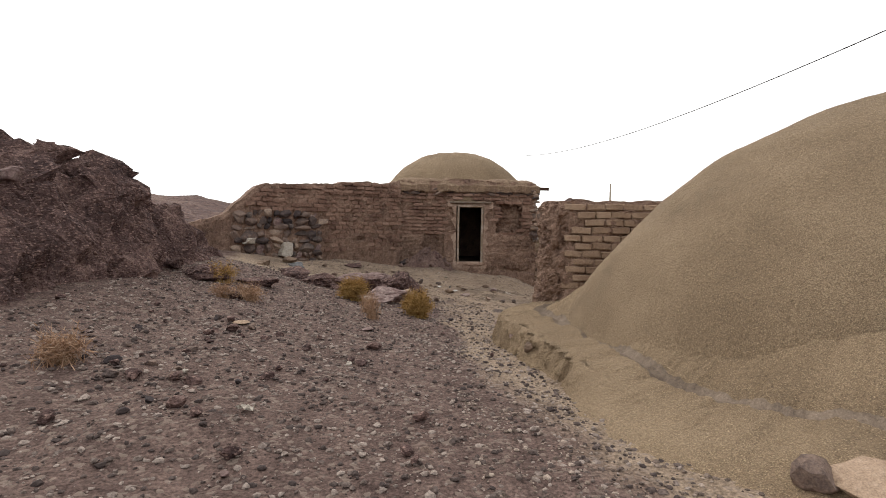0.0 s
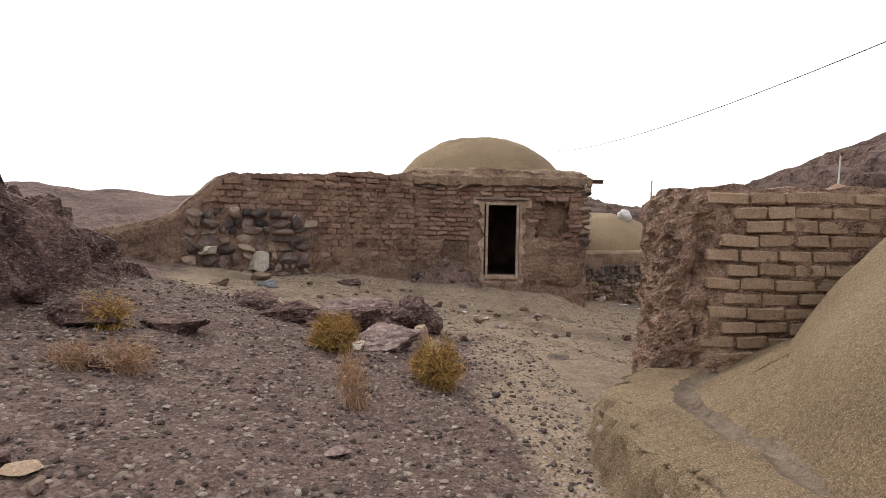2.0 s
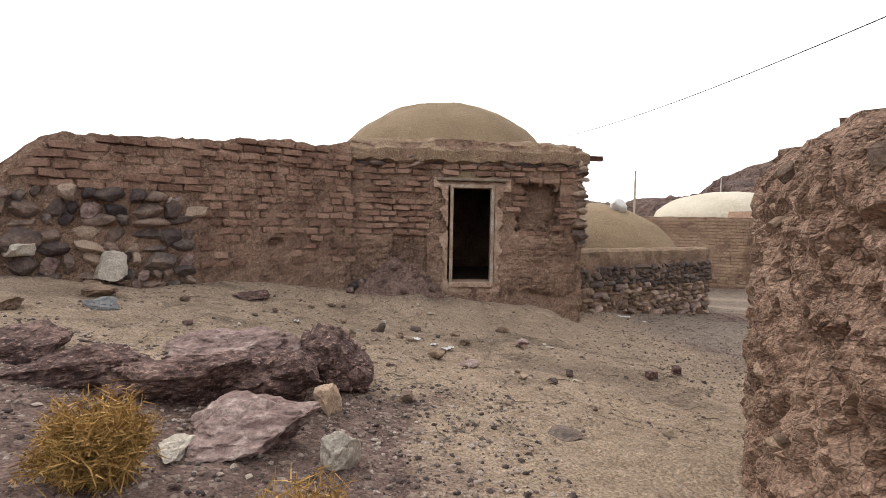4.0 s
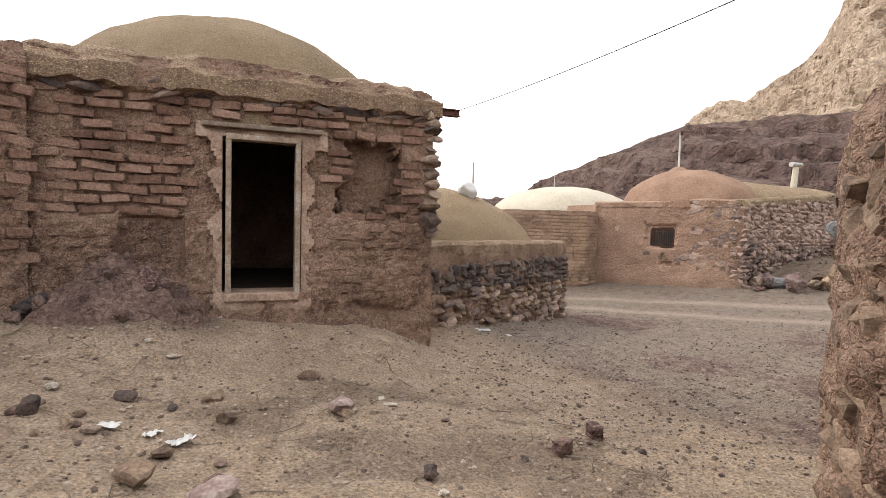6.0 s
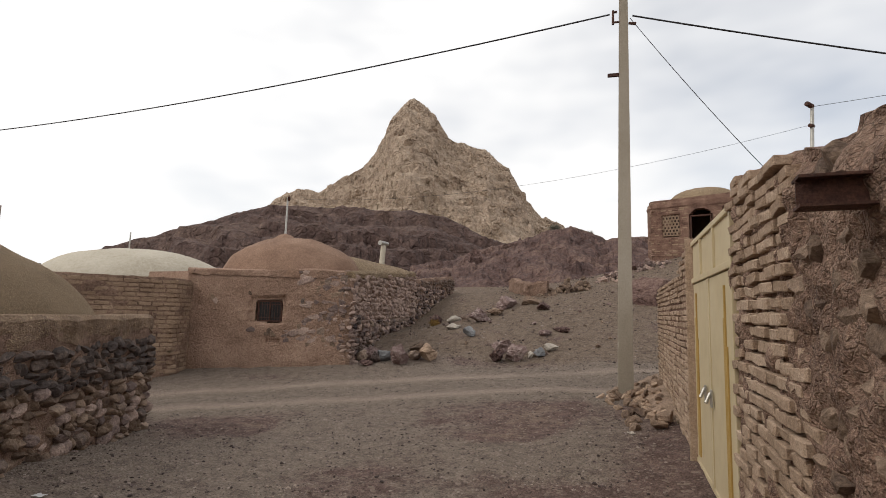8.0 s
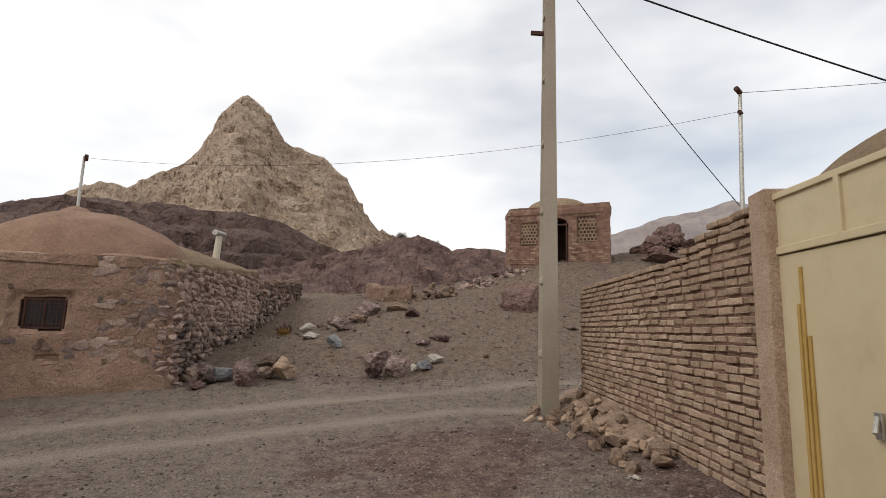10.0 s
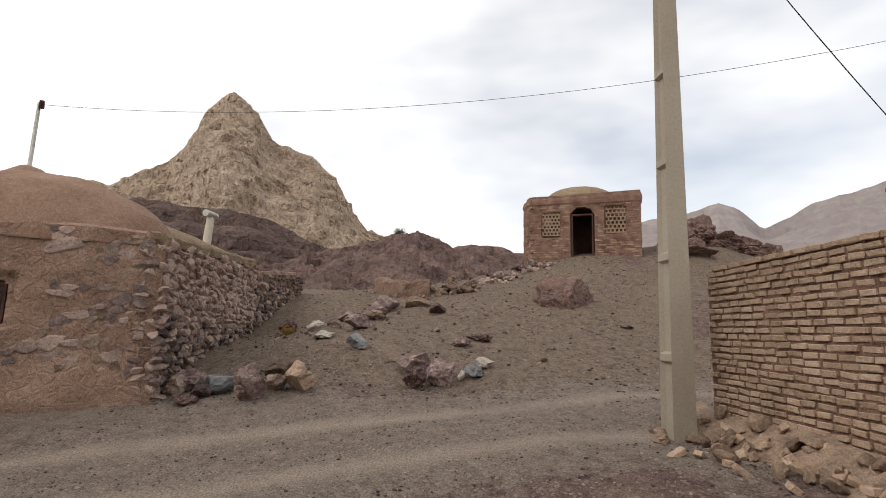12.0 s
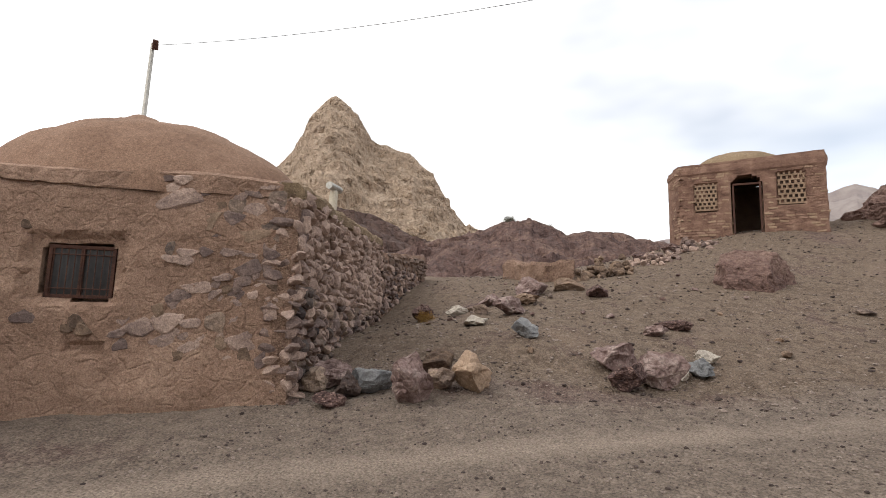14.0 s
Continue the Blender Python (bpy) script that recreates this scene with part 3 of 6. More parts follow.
def hill(name, label, mat, table, near, crest, beyond, rough, scale, floor=0.0, na=240, nr=60, sharp=1.0, eye=(6.0, 15.5, 0.9), strata=0.0):
    """A range round the village: the skyline's height by bearing, at the crest's distance, with ribs and gullies."""
    a0, a1 = table[0][0], table[-1][0]
    verts, faces = [], []
    for i in range(na + 1):
        az = a0 + (a1 - a0) * i / na
        top = math.tan(radians(skyline(table, az))) * crest + eye[2]
        c, s = math.cos(radians(az)), math.sin(radians(az))
        for j in range(nr + 1):
            f = j / nr
            r = near + (beyond - near) * f
            k = (r - near) / (crest - near) if r < crest else 1 - 0.5 * (r - crest) / (beyond - crest)
            x, y = eye[0] + r * c, eye[1] + r * s
            h = floor + (top - floor) * max(0, k) ** sharp
            ridged = 1 - abs(noise.noise(Vector((x * scale, y * scale, 3.0)))) * 2
            rib = 0.45 * ridged + 0.5 * fbm(x * scale * 2.3, y * scale * 2.3, h * scale * 2.3, 6) + 0.12 * noise.noise(Vector((x, y, h)) * scale * 9)
            fade = min(1.0, 4 * k) if r < crest else 1.0
            h += rough * (rib - 0.45) * fade * (0.35 if abs(r - crest) < (beyond - near) / nr else 1.0)
            if strata and r < crest - 5:
                q = h / strata + 0.9 * fbm(x * 0.05, y * 0.05, 2.0) + 0.02 * (x - y)
                fr = q - math.floor(q)
                h += strata * 0.6 * (smooth01((fr - 0.35) / 0.4) - fr)
            side = rough * 0.6 * fbm(x * scale * 1.7, h * scale * 2, y * scale * 1.7, 4) * fade
            verts.append((x + side * c, y + side * s, h))
    w = nr + 1
    for i in range(na):
        for j in range(nr):
            faces.append((i * w + j, i * w + j + 1, (i + 1) * w + j + 1, (i + 1) * w + j))
    me = mesh_of(name, verts, faces, mat)
    return tagged(new(name, me), label, "mountain", kind="structure")


PEAK = ((10.0, 7.3), (11.4, 9.5), (13.7, 10.3), (15.2, 12.2), (15.8, 13.2), (17.4, 15.5), (19.8, 17.4), (22.3, 18.2), (24.2, 18.8), (25.3, 20.2), (26.6, 21.8), (27.3, 22.4), (28.2, 22.7), (29.4, 22.0), (30.6, 20.6), (31.3, 18.9), (32.4, 16.6),
        (34.0, 15.1), (36.3, 13.7), (38.2, 12.5), (40.6, 12.5), (42.7, 11.2), (45.0, 8.8))
DARK = ((10.0, 6.5), (14.0, 7.0), (17.9, 7.9), (20.4, 8.9), (23.7, 10.4), (26.2, 11.0), (30.0, 11.2), (33.7, 11.2), (36.7, 10.9), (42.8, 11.0), (44.1, 10.5), (46.7, 9.6), (49.2, 8.8), (51.6, 7.8), (53.8, 6.7), (56.0, 6.0), (58.0, 5.2), (59.0, 4.6), (60.2, 3.4), (62.0, 3.1), (65.7, 3.0), (69.0, 2.5), (72.2, 2.8), (74.4, 3.5), (78.0, 1.2), (84.0, 0.6))
NEARHILL = ((-9.0, 7.2), (-6.9, 8.2), (-4.0, 8.8), (-1.0, 9.6), (1.5, 9.8), (3.5, 9.4), (4.8, 10.1), (7.3, 10.9), (9.5, 10.8), (11.1, 10.2), (13.0, 9.6), (16.4, 8.9), (18.4, 8.4), (22.0, 6.9), (27.0, 6.2))
FAR = ((-60.0, 13.0), (-45.0, 14.0), (-35.2, 13.4), (-32.9, 12.6), (-30.1, 12.2), (-27.9, 11.0), (-26.0, 10.4), (-24.3, 11.9), (-22.4, 12.8), (-19.6, 12.1), (-15.9, 11.6), (-8.0, 9.0), (0.0, 8.0), (6.0, 6.0))
LEFTFAR = ((100.0, 0.6), (110.0, 1.6), (113.4, 2.4), (116.8, 2.3), (120.4, 2.8), (122.4, 2.4), (126.0, 3.0), (140.0, 2.7), (160.0, 2.0))
hill("mountain", "steep pale limestone peak with a pitted face", M_PEAK, PEAK, 130, 262, 330, 5.0, 0.06, floor=14, na=440, nr=190, sharp=1.15, strata=5.5)
hill("hill_dark", "dark purple volcanic ridge with a scree slope", M_RIDGE, DARK, 48, 105, 170, 2.2, 0.10, floor=-0.5, na=320, nr=100, sharp=0.9, strata=4.0)
hill("hill_purple", "low purple rocky hill behind the hut", M_SCREE, NEARHILL, 30, 52, 80, 1.3, 0.28, floor=1.5, na=220, nr=70, sharp=0.8, eye=(9.0, 17.5, 0.4))
hill("mountain_far", "far mountain range with haze painted into its pale colour", M_FAR, FAR, 400, 700, 1000, 14.0, 0.012, floor=10, na=160, nr=50)
hill("hill_left", "low brown hills behind the ruined wall", M_SCREE, LEFTFAR, 30, 50, 90, 0.5, 0.2, floor=0.3, na=120, nr=40, eye=(0.0, 4.0, 1.5))

# ---- rock outcrop beside the path ----


def outcrop():
    xs, ys = np.arange(-15.5, -3.0, 0.09), np.arange(2.0, 13.6, 0.085)
    verts, inside = [], []
    for x in xs:
        for y in ys:
            wob = 0.35 * fbm(y * 0.6, 1.0, 0.0) + 0.12 * fbm(y * 2.5, 4.0, 0.0)
            foot = -3.9 - 0.10 * abs(y - 9.5) ** 1.3 + wob
            k = (foot - x)
            rise = smooth01(k / 0.9) * 0.75 + smooth01((k - 0.5) / 2.6) * 0.25
            length = smooth01((y - 3.0) / 3.5) * smooth01((13.2 - y) / 2.2)
            top = 2.32 - 0.26 * max(0, y - 8.6) - 0.10 * abs(y - 8.2) + 0.03 * max(0, -x - 6)
            g = ground(x, y)
            rock = 0.36 * (1 - 2 * abs(noise.noise(Vector((x * 0.9, y * 0.9, 5))))) + 0.34 * fbm(x * 2.2, y * 2.2, 2, 6) + 0.17 * (1 - 2 * abs(noise.noise(Vector((x * 4, y * 4, 9)))))
            h = g - 0.25 + (top - g + 0.25) * rise * length + rock * smooth01(k + 0.4) * length
            side = (0.30 * fbm(x * 1.6, y * 1.6, h * 2.2, 5) + 0.13 * fbm(x * 5, y * 5, h * 5, 4)) * length
            verts.append((x + side, y + side * 0.6, h))
    w = len(ys)
    faces = [(i * w + j, (i + 1) * w + j, (i + 1) * w + j + 1, i * w + j + 1) for i in range(len(xs) - 1) for j in range(w - 1)]
    me = mesh_of("rock_outcrop", verts, faces, M_ROCK)
    th = tagged(new("rock_outcrop", me), "crumbling purple rock outcrop rising from the gravel", "rock")
    rnd = random.Random(17)
    kinds = [rock_mesh("rock", rnd.choice((M_ROCK, M_ROCK, M_PINK)), 300 + k, sub=3, cuts=14) for k in range(7)]
    for k in range(190):
        x, y, z = verts[rnd.randrange(len(verts))]
        if x < -8 or not 4.5 < y < 12.5 or z < ground(x, y) - 0.1:
            continue
        s = rnd.uniform(0.12, 0.5) ** 1.0
        part("rock", rnd.choice(kinds), None, th, m=pose(x, y, z, rnd.uniform(0, 360), rnd.uniform(0, 360), rnd.uniform(0, 360)) @ Matrix.Diagonal((s, s * 0.8, s * 0.6, 1)))


outcrop()

# ---- domed house with the open door ----
BR_A = brick_meshes("brick", M_BRICK_A, rough=0.07)
BR_L = brick_meshes("brick", M_MUDWALL, rough=0.10)
BR_C = brick_meshes("brick", M_BRICK_C)
BR_N = brick_meshes("brick", M_BRICK_N)
ST = [rock_mesh("stone", M_STONE, i + 10, sub=2, cuts=8) for i in range(8)]
ST_W = [rock_mesh("stone", M_STONE_W, i + 30, sub=2, cuts=8) for i in range(8)]
ST_D = [rock_mesh("stone", M_STONE_D, i + 50, sub=2, cuts=8) for i in range(8)]


def flags(mat, first, count):
    """Stones whose faces are worn flush with the wall."""
    out = [rock_mesh("stone", mat, first + k, sub=3, cuts=10) for k in range(count)]
    for me in out:
        for v in me.vertices:
            v.co.y = max(-0.2, min(0.2, v.co.y))
    return out


ST_A = [rock_mesh("stone", M_STONE_W, i + 190, sub=2, cuts=16, rough=0.045) for i in range(9)]
ST_P = [rock_mesh("stone", M_STONE_P, i + 170, sub=2, cuts=15, rough=0.035) for i in range(9)]
FLAG_P = flags(M_STONE_P, 150, 6)
FLAG_W, FLAG = flags(M_STONE_W, 130, 6), flags(M_STONE, 140, 4)


def house_a():
    h = thing("mud_house", "abandoned brown adobe house with a mud dome and an open doorway", "house", at=(1.7, 19.3, 0))
    inv = Matrix.Translation((-1.7, -19.3, 0))
    front = Path([(-0.55, 17.1), (3.93, 17.1)])
    ox = -0.55
    door = lambda s, z: 1.34 < s + ox < 2.24 and 0.17 < z < 2.07

    def depth(s, z):
        x = s + ox
        d = 0.05 * smooth01((1.15 + 0.12 * fbm(x * 1.6, 2, 0) - z) / 0.08)
        d += 0.16 * smooth01((0.05 + 0.15 * fbm(x * 2, 0, 1) - z) / 0.3) if z < 0.35 else 0
        d -= 0.07 * smooth01((0.10 - z + 0.1 * fbm(x * 3, 8, 0)) / 0.1) * (x > 2.5)
        hole = max(abs(x - 3.08 - 0.22 * (z - 1.6)) / 0.36, abs(z - 1.67) / 0.40) + 0.5 * fbm(x * 4.5, z * 4.5, 2)
        d -= 0.27 * smooth01((1.02 - hole) / 0.07)
        nook = max(abs(x - 0.63) / 0.31, abs(z - 0.76) / 0.37)
        d -= 0.12 * smooth01((1.0 - nook) / 0.08)
        d -= 0.03 * (z > 1.15) * (z < 2.45)
        d += 0.06 * smooth01((z - 2.45 + 0.05 * fbm(x * 3, 0, 4)) / 0.08)
        if x > 3.75:
            d -= 0.10 * smooth01((x - 3.75) / 0.18)
        return d

    top = lambda s: 2.80 + 0.09 * math.exp(-((s - 2.2) / 1.2) ** 2) + 0.05 * fbm(s * 3, 0.5, 0)
    base = lambda s: -0.85
    wall = relief("front_wall", front, base, top, 0.45, M_MUDWALL, h, depth, door, step=0.034, amp=0.035, grain=8)
    side = Path([(3.93, 17.1), (3.93, 21.8)])
    relief("side_wall", side, lambda s: -1.1, lambda s: 2.72, 0.45, M_MUDWALL, h, step=0.09, amp=0.06, grain=3)
    relief("back_wall", Path([(3.93, 21.8), (-0.55, 21.8)]), lambda s: -1.0, lambda s: 2.7, 0.45, M_MUDWALL, h, step=0.15, amp=0.05)
    relief("west_wall", Path([(-0.55, 21.8), (-0.55, 17.1)]), lambda s: -0.6, lambda s: 2.7, 0.45, M_MUDWALL, h, step=0.15, amp=0.05)
    # floor coloured dark for the shade seen through the doorway
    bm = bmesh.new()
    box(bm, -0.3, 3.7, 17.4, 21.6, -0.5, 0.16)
    part("floor", bm, M_MUD_SHADE, h)
    rxs, rys = np.linspace(-0.66, 3.99, 70), np.linspace(17.0, 21.95, 70)
    verts = []
    for x in rxs:
        for y in rys:
            e = min(x + 0.66, 3.99 - x, y - 17.0, 21.95 - y)
            verts.append((x + 0.07 * fbm(y * 3, x, 0), y + 0.09 * fbm(x * 2.5, y, 0), 2.70 + 0.19 * smooth01(e / 0.22) + 0.10 * smooth01(e / 1.0) + 0.06 * fbm(x * 2.5, y * 2.5, 3)))
    n = len(verts)
    verts += [(v[0], v[1], 2.50 + 0.06 * fbm(v[0] * 4, v[1] * 4, 1)) for v in verts]
    w = len(rys)
    faces = []
    for i in range(len(rxs) - 1):
        for j in range(w - 1):
            q = (i * w + j, (i + 1) * w + j, (i + 1) * w + j + 1, i * w + j + 1)
            faces += [q, tuple(n + k for k in reversed(q))]
    for i in range(len(rxs) - 1):
        for j in (0, w - 1):
            a, b = i * w + j, (i + 1) * w + j
            faces.append((a, b, n + b, n + a) if j else (b, a, n + a, n + b))
    for j in range(w - 1):
        for i in (0, len(rxs) - 1):
            a, b = i * w + j, i * w + j + 1
            faces.append((b, a, n + a, n + b) if i else (a, b, n + b, n + a))
    part("roof", mesh_of("roof", verts, faces, M_MUDROOF), None, h, "straw-mud roof slab with a ragged eave")
    part("dome", dome_mesh("dome", M_MUD, (1.45, 19.5), 2.62, 2.4, 2.05, 2.0, amp=0.05), None, h, "tan straw-mud dome")
    # door frame, plaster round it, sill
    fr = bmesh.new()
    box(fr, 1.37, 1.43, 17.0, 17.14, 0.25, 2.03, 0.006)
    box(fr, 2.14, 2.20, 17.0, 17.14, 0.25, 2.03, 0.006)
    box(fr, 1.37, 2.20, 16.995, 17.14, 2.01, 2.07, 0.006)
    part("door_frame", fr, M_WOOD, h, "peeling white timber door frame")
    sur = Path([(1.06, 17.06), (2.52, 17.06)])
    relief("door_surround", sur, lambda s: -0.12, lambda s: 2.2 + 0.03 * fbm(s * 4, 1, 2), 0.1, M_GYPSUM, h,
           hole=lambda s, z: (0.30 < s < 1.14 and 0.24 < z < 2.05) or (s < 0.17 + 0.16 * fbm(z * 2.6, 1, 1) and z < 2.0) or (s > 1.27 + 0.16 * fbm(z * 2.6, 2, 1) and z < 1.95),
           depth=lambda s, z: 0.02 - 0.02 * smooth01((0.08 - z) / 0.1), step=0.03, amp=0.02, grain=6, label="flaking pink gypsum round the doorway")
    lin = bmesh.new()
    box(lin, 1.12, 2.45, 16.98, 17.12, 2.14, 2.19, 0.008)
    part("lintel", lin, M_TWIG, h, "rough timber lintel")
    sill = bmesh.new()
    box(sill, 1.36, 2.2, 16.99, 17.5, 0.15, 0.25, 0.015)
    part("sill", sill, M_GYPSUM, h)
    # bricks of the upper wall
    def bricks(s, z):
        x = s + ox
        if 0.98 < x < 2.55 and z < 2.28:
            return False
        hole = max(abs(x - 3.08 - 0.22 * (z - 1.6)) / 0.36, abs(z - 1.67) / 0.40)
        if hole < 1.12:
            return False
        return z > 1.12 + 0.15 * fbm(x * 1.6, 2, 0) and z < 2.5 + 0.05 * fbm(x * 2, 1, 1)
    lay_bricks(front, 0.05, 4.40, 1.02, 2.55, (0.29, 0.12, 0.086), BR_A, wall, bricks, out=0.038, joint=0.026, tilt=3.5, skip=0.13)
    # worn courses of the lower wall
    def lower(s, z):
        x = s + ox
        return not 0.95 < x < 2.6 and max(abs(x - 0.63) / 0.36, abs(z - 0.76) / 0.42) > 1 and fbm(x * 1.3, z * 2.0, 6) > -0.45
    lay_bricks(front, 0.05, 4.35, 0.12, 1.10, (0.27, 0.12, 0.085), BR_L, wall, lower, out=0.058, joint=0.024, tilt=3.0, skip=0.16)
    part("stone", ST_W[2], None, wall, m=frame_at(front, 4.40, 1.36, 0.07) @ Matrix.Diagonal((0.42, 0.3, 0.15, 1)))
    part("stone", ST_D[3], None, wall, m=frame_at(front, 4.44, 1.17, 0.05) @ Matrix.Diagonal((0.34, 0.3, 0.24, 1)))
    part("stone", ST[1], None, wall, m=frame_at(front, 4.40, 1.95, 0.03) @ Matrix.Diagonal((0.3, 0.25, 0.12, 1)))
    stones = lambda s, z: random.random() < 0.75
    lay_stones(front, 0.1, 4.3, 2.42, 2.55, 0.26, ST_D, wall, stones, out=0.04, depth=0.2, flat=0.55, seed=4)
    # stones of the broken corner
    lay_stones(Path([(3.90, 17.06), (4.0, 17.45)]), 0.0, 0.35, 0.9, 2.6, 0.22, ST, wall, None, out=0.05, depth=0.22, flat=0.6, seed=5)
    for k in h.children_recursive:
        if k.parent == h:
            k.matrix_basis = inv @ k.matrix_basis
    return h


HA = house_a()

bm = bmesh.new()
box(bm, 3.55, 4.40, 17.36, 17.42, 2.62, 2.70, 0.004)
for z in (2.615, 2.695):
    box(bm, 3.55, 4.40, 17.33, 17.45, z, z + 0.01)
tagged(part("steel_beam", bm, M_RUST), "rusty steel beam end jutting from the house corner", "beam")

# ---- ruined yard wall joining the house ----


def wall_left():
    th = thing("ruined_wall", "crumbling adobe and stone yard wall joined to the house", "wall")
    path = Path([(-6.2, 13.2), (-4.9, 13.95), (-0.45, 16.95)])
    L = path.length
    top = lambda s: float(np.interp(s, [0, 0.9, 1.5, 2.2, 2.6, 4.2, 5.5, 6.4, L], [1.25, 1.45, 1.62, 2.26, 2.48, 2.56, 2.70, 2.68, 2.80])) + 0.05 * fbm(s * 2.2, 0, 3) + 0.03 * fbm(s * 7, 0, 3)

    def depth(s, z):
        d = 0.04 * fbm(s * 7, z * 1.2, 1.0)
        q = math.hypot((s - 5.45) / 0.12, (z - 0.98) / 0.08)
        d -= 0.14 * smooth01((1.3 - q) / 0.4)
        d += 0.05 * smooth01((2.0 - math.hypot((s - 5.3) / 0.30, (z - 0.85) / 0.22)) / 1.2)
        return d

    core = relief("core", path, lambda s: -0.35, top, 0.5, M_MUDWALL, th, depth, step=0.05, amp=0.03, grain=6)
    stone_zone = lambda s, z: s > 1.7 and s < 4.25 and z < 1.78 + 0.14 * fbm(s * 2, 1, 0)
    lay_bricks(path, 2.0, 4.5, 1.38, 2.55, (0.30, 0.14, 0.10), BR_A, core, lambda s, z: z < top(s) - 0.06 and not stone_zone(s, z), out=0.045, joint=0.025, tilt=3, skip=0.03)
    lay_bricks(path, 4.3, 7.1, 0.62, 2.35, (0.21, 0.12, 0.095), BR_A, core, lambda s, z: z < top(s) - 0.08 and math.hypot((s - 5.4) / 0.35, (z - 0.9) / 0.25) > 1 and fbm(s * 1.2, z * 1.2, 4) > -0.6, out=0.03, joint=0.032, tilt=4, skip=0.10)
    lay_bricks(path, 4.2, 7.0, 2.32, 2.62, (0.30, 0.14, 0.09), BR_A, core, lambda s, z: z < top(s), out=0.04, joint=0.025, tilt=4)
    lay_stones(path, 1.8, 4.3, 0.15, 1.9, 0.29, ST_D[:6] + ST[:4] + [rock_mesh("stone", M_PINK, 160, sub=2, cuts=9)], core, stone_zone, out=0.07, depth=0.26, flat=0.8, seed=9)
    part("stone", rock_mesh("stone", M_WHITE, 77, sub=3, cuts=12), None, core, "pale squared block", m=frame_at(path, 3.12, 0.66, 0.10) @ Matrix.Diagonal((0.58, 0.4, 0.42, 1)))
    part("stone", rock_mesh("stone", M_WHITE, 78, sub=2, cuts=12), None, core, m=frame_at(path, 2.1, 0.95, 0.10) @ Matrix.Diagonal((0.34, 0.3, 0.26, 1)))
    return th


wall_left()

# ---- the large dome beside the path, with its mud ledge ----


def near_dome():
    th = thing("dome_roof", "large smooth straw-mud dome rising from the ground beside the path", "roof")
    part("dome", dome_mesh("dome", M_MUD, (6.58, 6.04), 5.40, 4.06, 5.73, -2.5, amp=0.05, n=170, rings=70, grain=0.8), None, th)
    rim = Path([(3.7, 1.3), (2.75, 2.4), (2.05, 3.3), (1.62, 4.3), (1.47, 5.2), (1.40, 5.9), (1.26, 6.7), (1.24, 7.4), (1.46, 8.0), (1.9, 8.45), (2.3, 8.9)], soft=0.35)
    ns, outer = 460, 10
    shelf = ((0.0, 0.0), (0.08, 0.02), (0.2, 0.03), (0.32, 0.045), (0.42, 0.06), (0.46, 0.035), (0.50, 0.02), (0.56, 0.025), (0.60, 0.075), (0.68, 0.13), (0.8, 0.21), (1.0, 0.36), (1.25, 0.52))
    verts = []
    for i in range(ns + 1):
        s = rim.length * i / ns
        c, t, n = rim.at(s)
        low = smooth01((4.9 - c[1]) / 1.2)
        edge = (0.29 - 0.04 * smooth01((c[1] - 6.8) / 1.0)) * (1 - low) + (ground(c[0], c[1]) + 0.09 + 0.03 * fbm(s * 1.3, 8.0, 1.0)) * low
        bite = 0.10 * smooth01(1.6 * fbm(s * 1.6, 4.0, 0.0)) * (1 - low)
        for k in range(outer):
            f = k / outer
            o = -(1 - f) * (0.20 + (0.55 + 0.5 * fbm(s * 0.9, 2.0, 3.0)) * low) + bite
            rag = 0.07 * fbm(c[0] * 4, c[1] * 4, f * 2.5) + 0.05 * fbm(c[0] * 13, c[1] * 13, f * 5)
            p = c + n * (o + rag * (1 - 0.6 * low))
            g = ground(p[0], p[1]) - 0.05
            lift = (1 - low) * smooth01(f * 1.15) + low * f
            verts.append((p[0], p[1], g + (edge - g) * lift + 0.3 * rag))
        for o, z in shelf:
            k = 0.03 * fbm(c[0] * 5 + o, c[1] * 5, z * 3) + 0.014 * fbm(c[0] * 17 + 9 * o, c[1] * 17, 4)
            p = c + n * (o + bite * max(0.0, 1 - o / 0.3) + (0.05 * fbm(c[0] * 3, c[1] * 3, 6)) * (0.3 < o < 0.7))
            verts.append((p[0], p[1], edge + z + k))
    w = outer + len(shelf)
    gutter = range(outer + 4, outer + 8)
    bed, silt = [], []
    for i in range(ns):
        for j in range(w - 1):
            (silt if j in gutter else bed).append((i * w + j, i * w + j + 1, (i + 1) * w + j + 1, (i + 1) * w + j))
    part("ledge", mesh_of("ledge", verts, bed, M_MUD, smooth=True), None, th, "worn mud ledge with a crumbling edge")
    part("gutter", mesh_of("gutter", verts, silt, M_SILT, smooth=True), None, th, "rain gutter filled with grey silt")
    rnd = random.Random(41)
    for k in range(26):
        s = rnd.uniform(0.45, 0.86) * rim.length
        c, t, n = rim.at(s)
        p = c - n * rnd.uniform(-0.02, 0.10)
        r = rnd.uniform(0.05, 0.17)
        part("stone", rnd.choice(ST_W + ST_P), None, th, m=pose(p[0], p[1], rnd.uniform(-0.02, 0.2), rnd.uniform(0, 360), rnd.uniform(0, 40), rnd.uniform(0, 360)) @ Matrix.Diagonal((r, r * 0.8, r * 0.9, 1)))
    return th


near_dome()

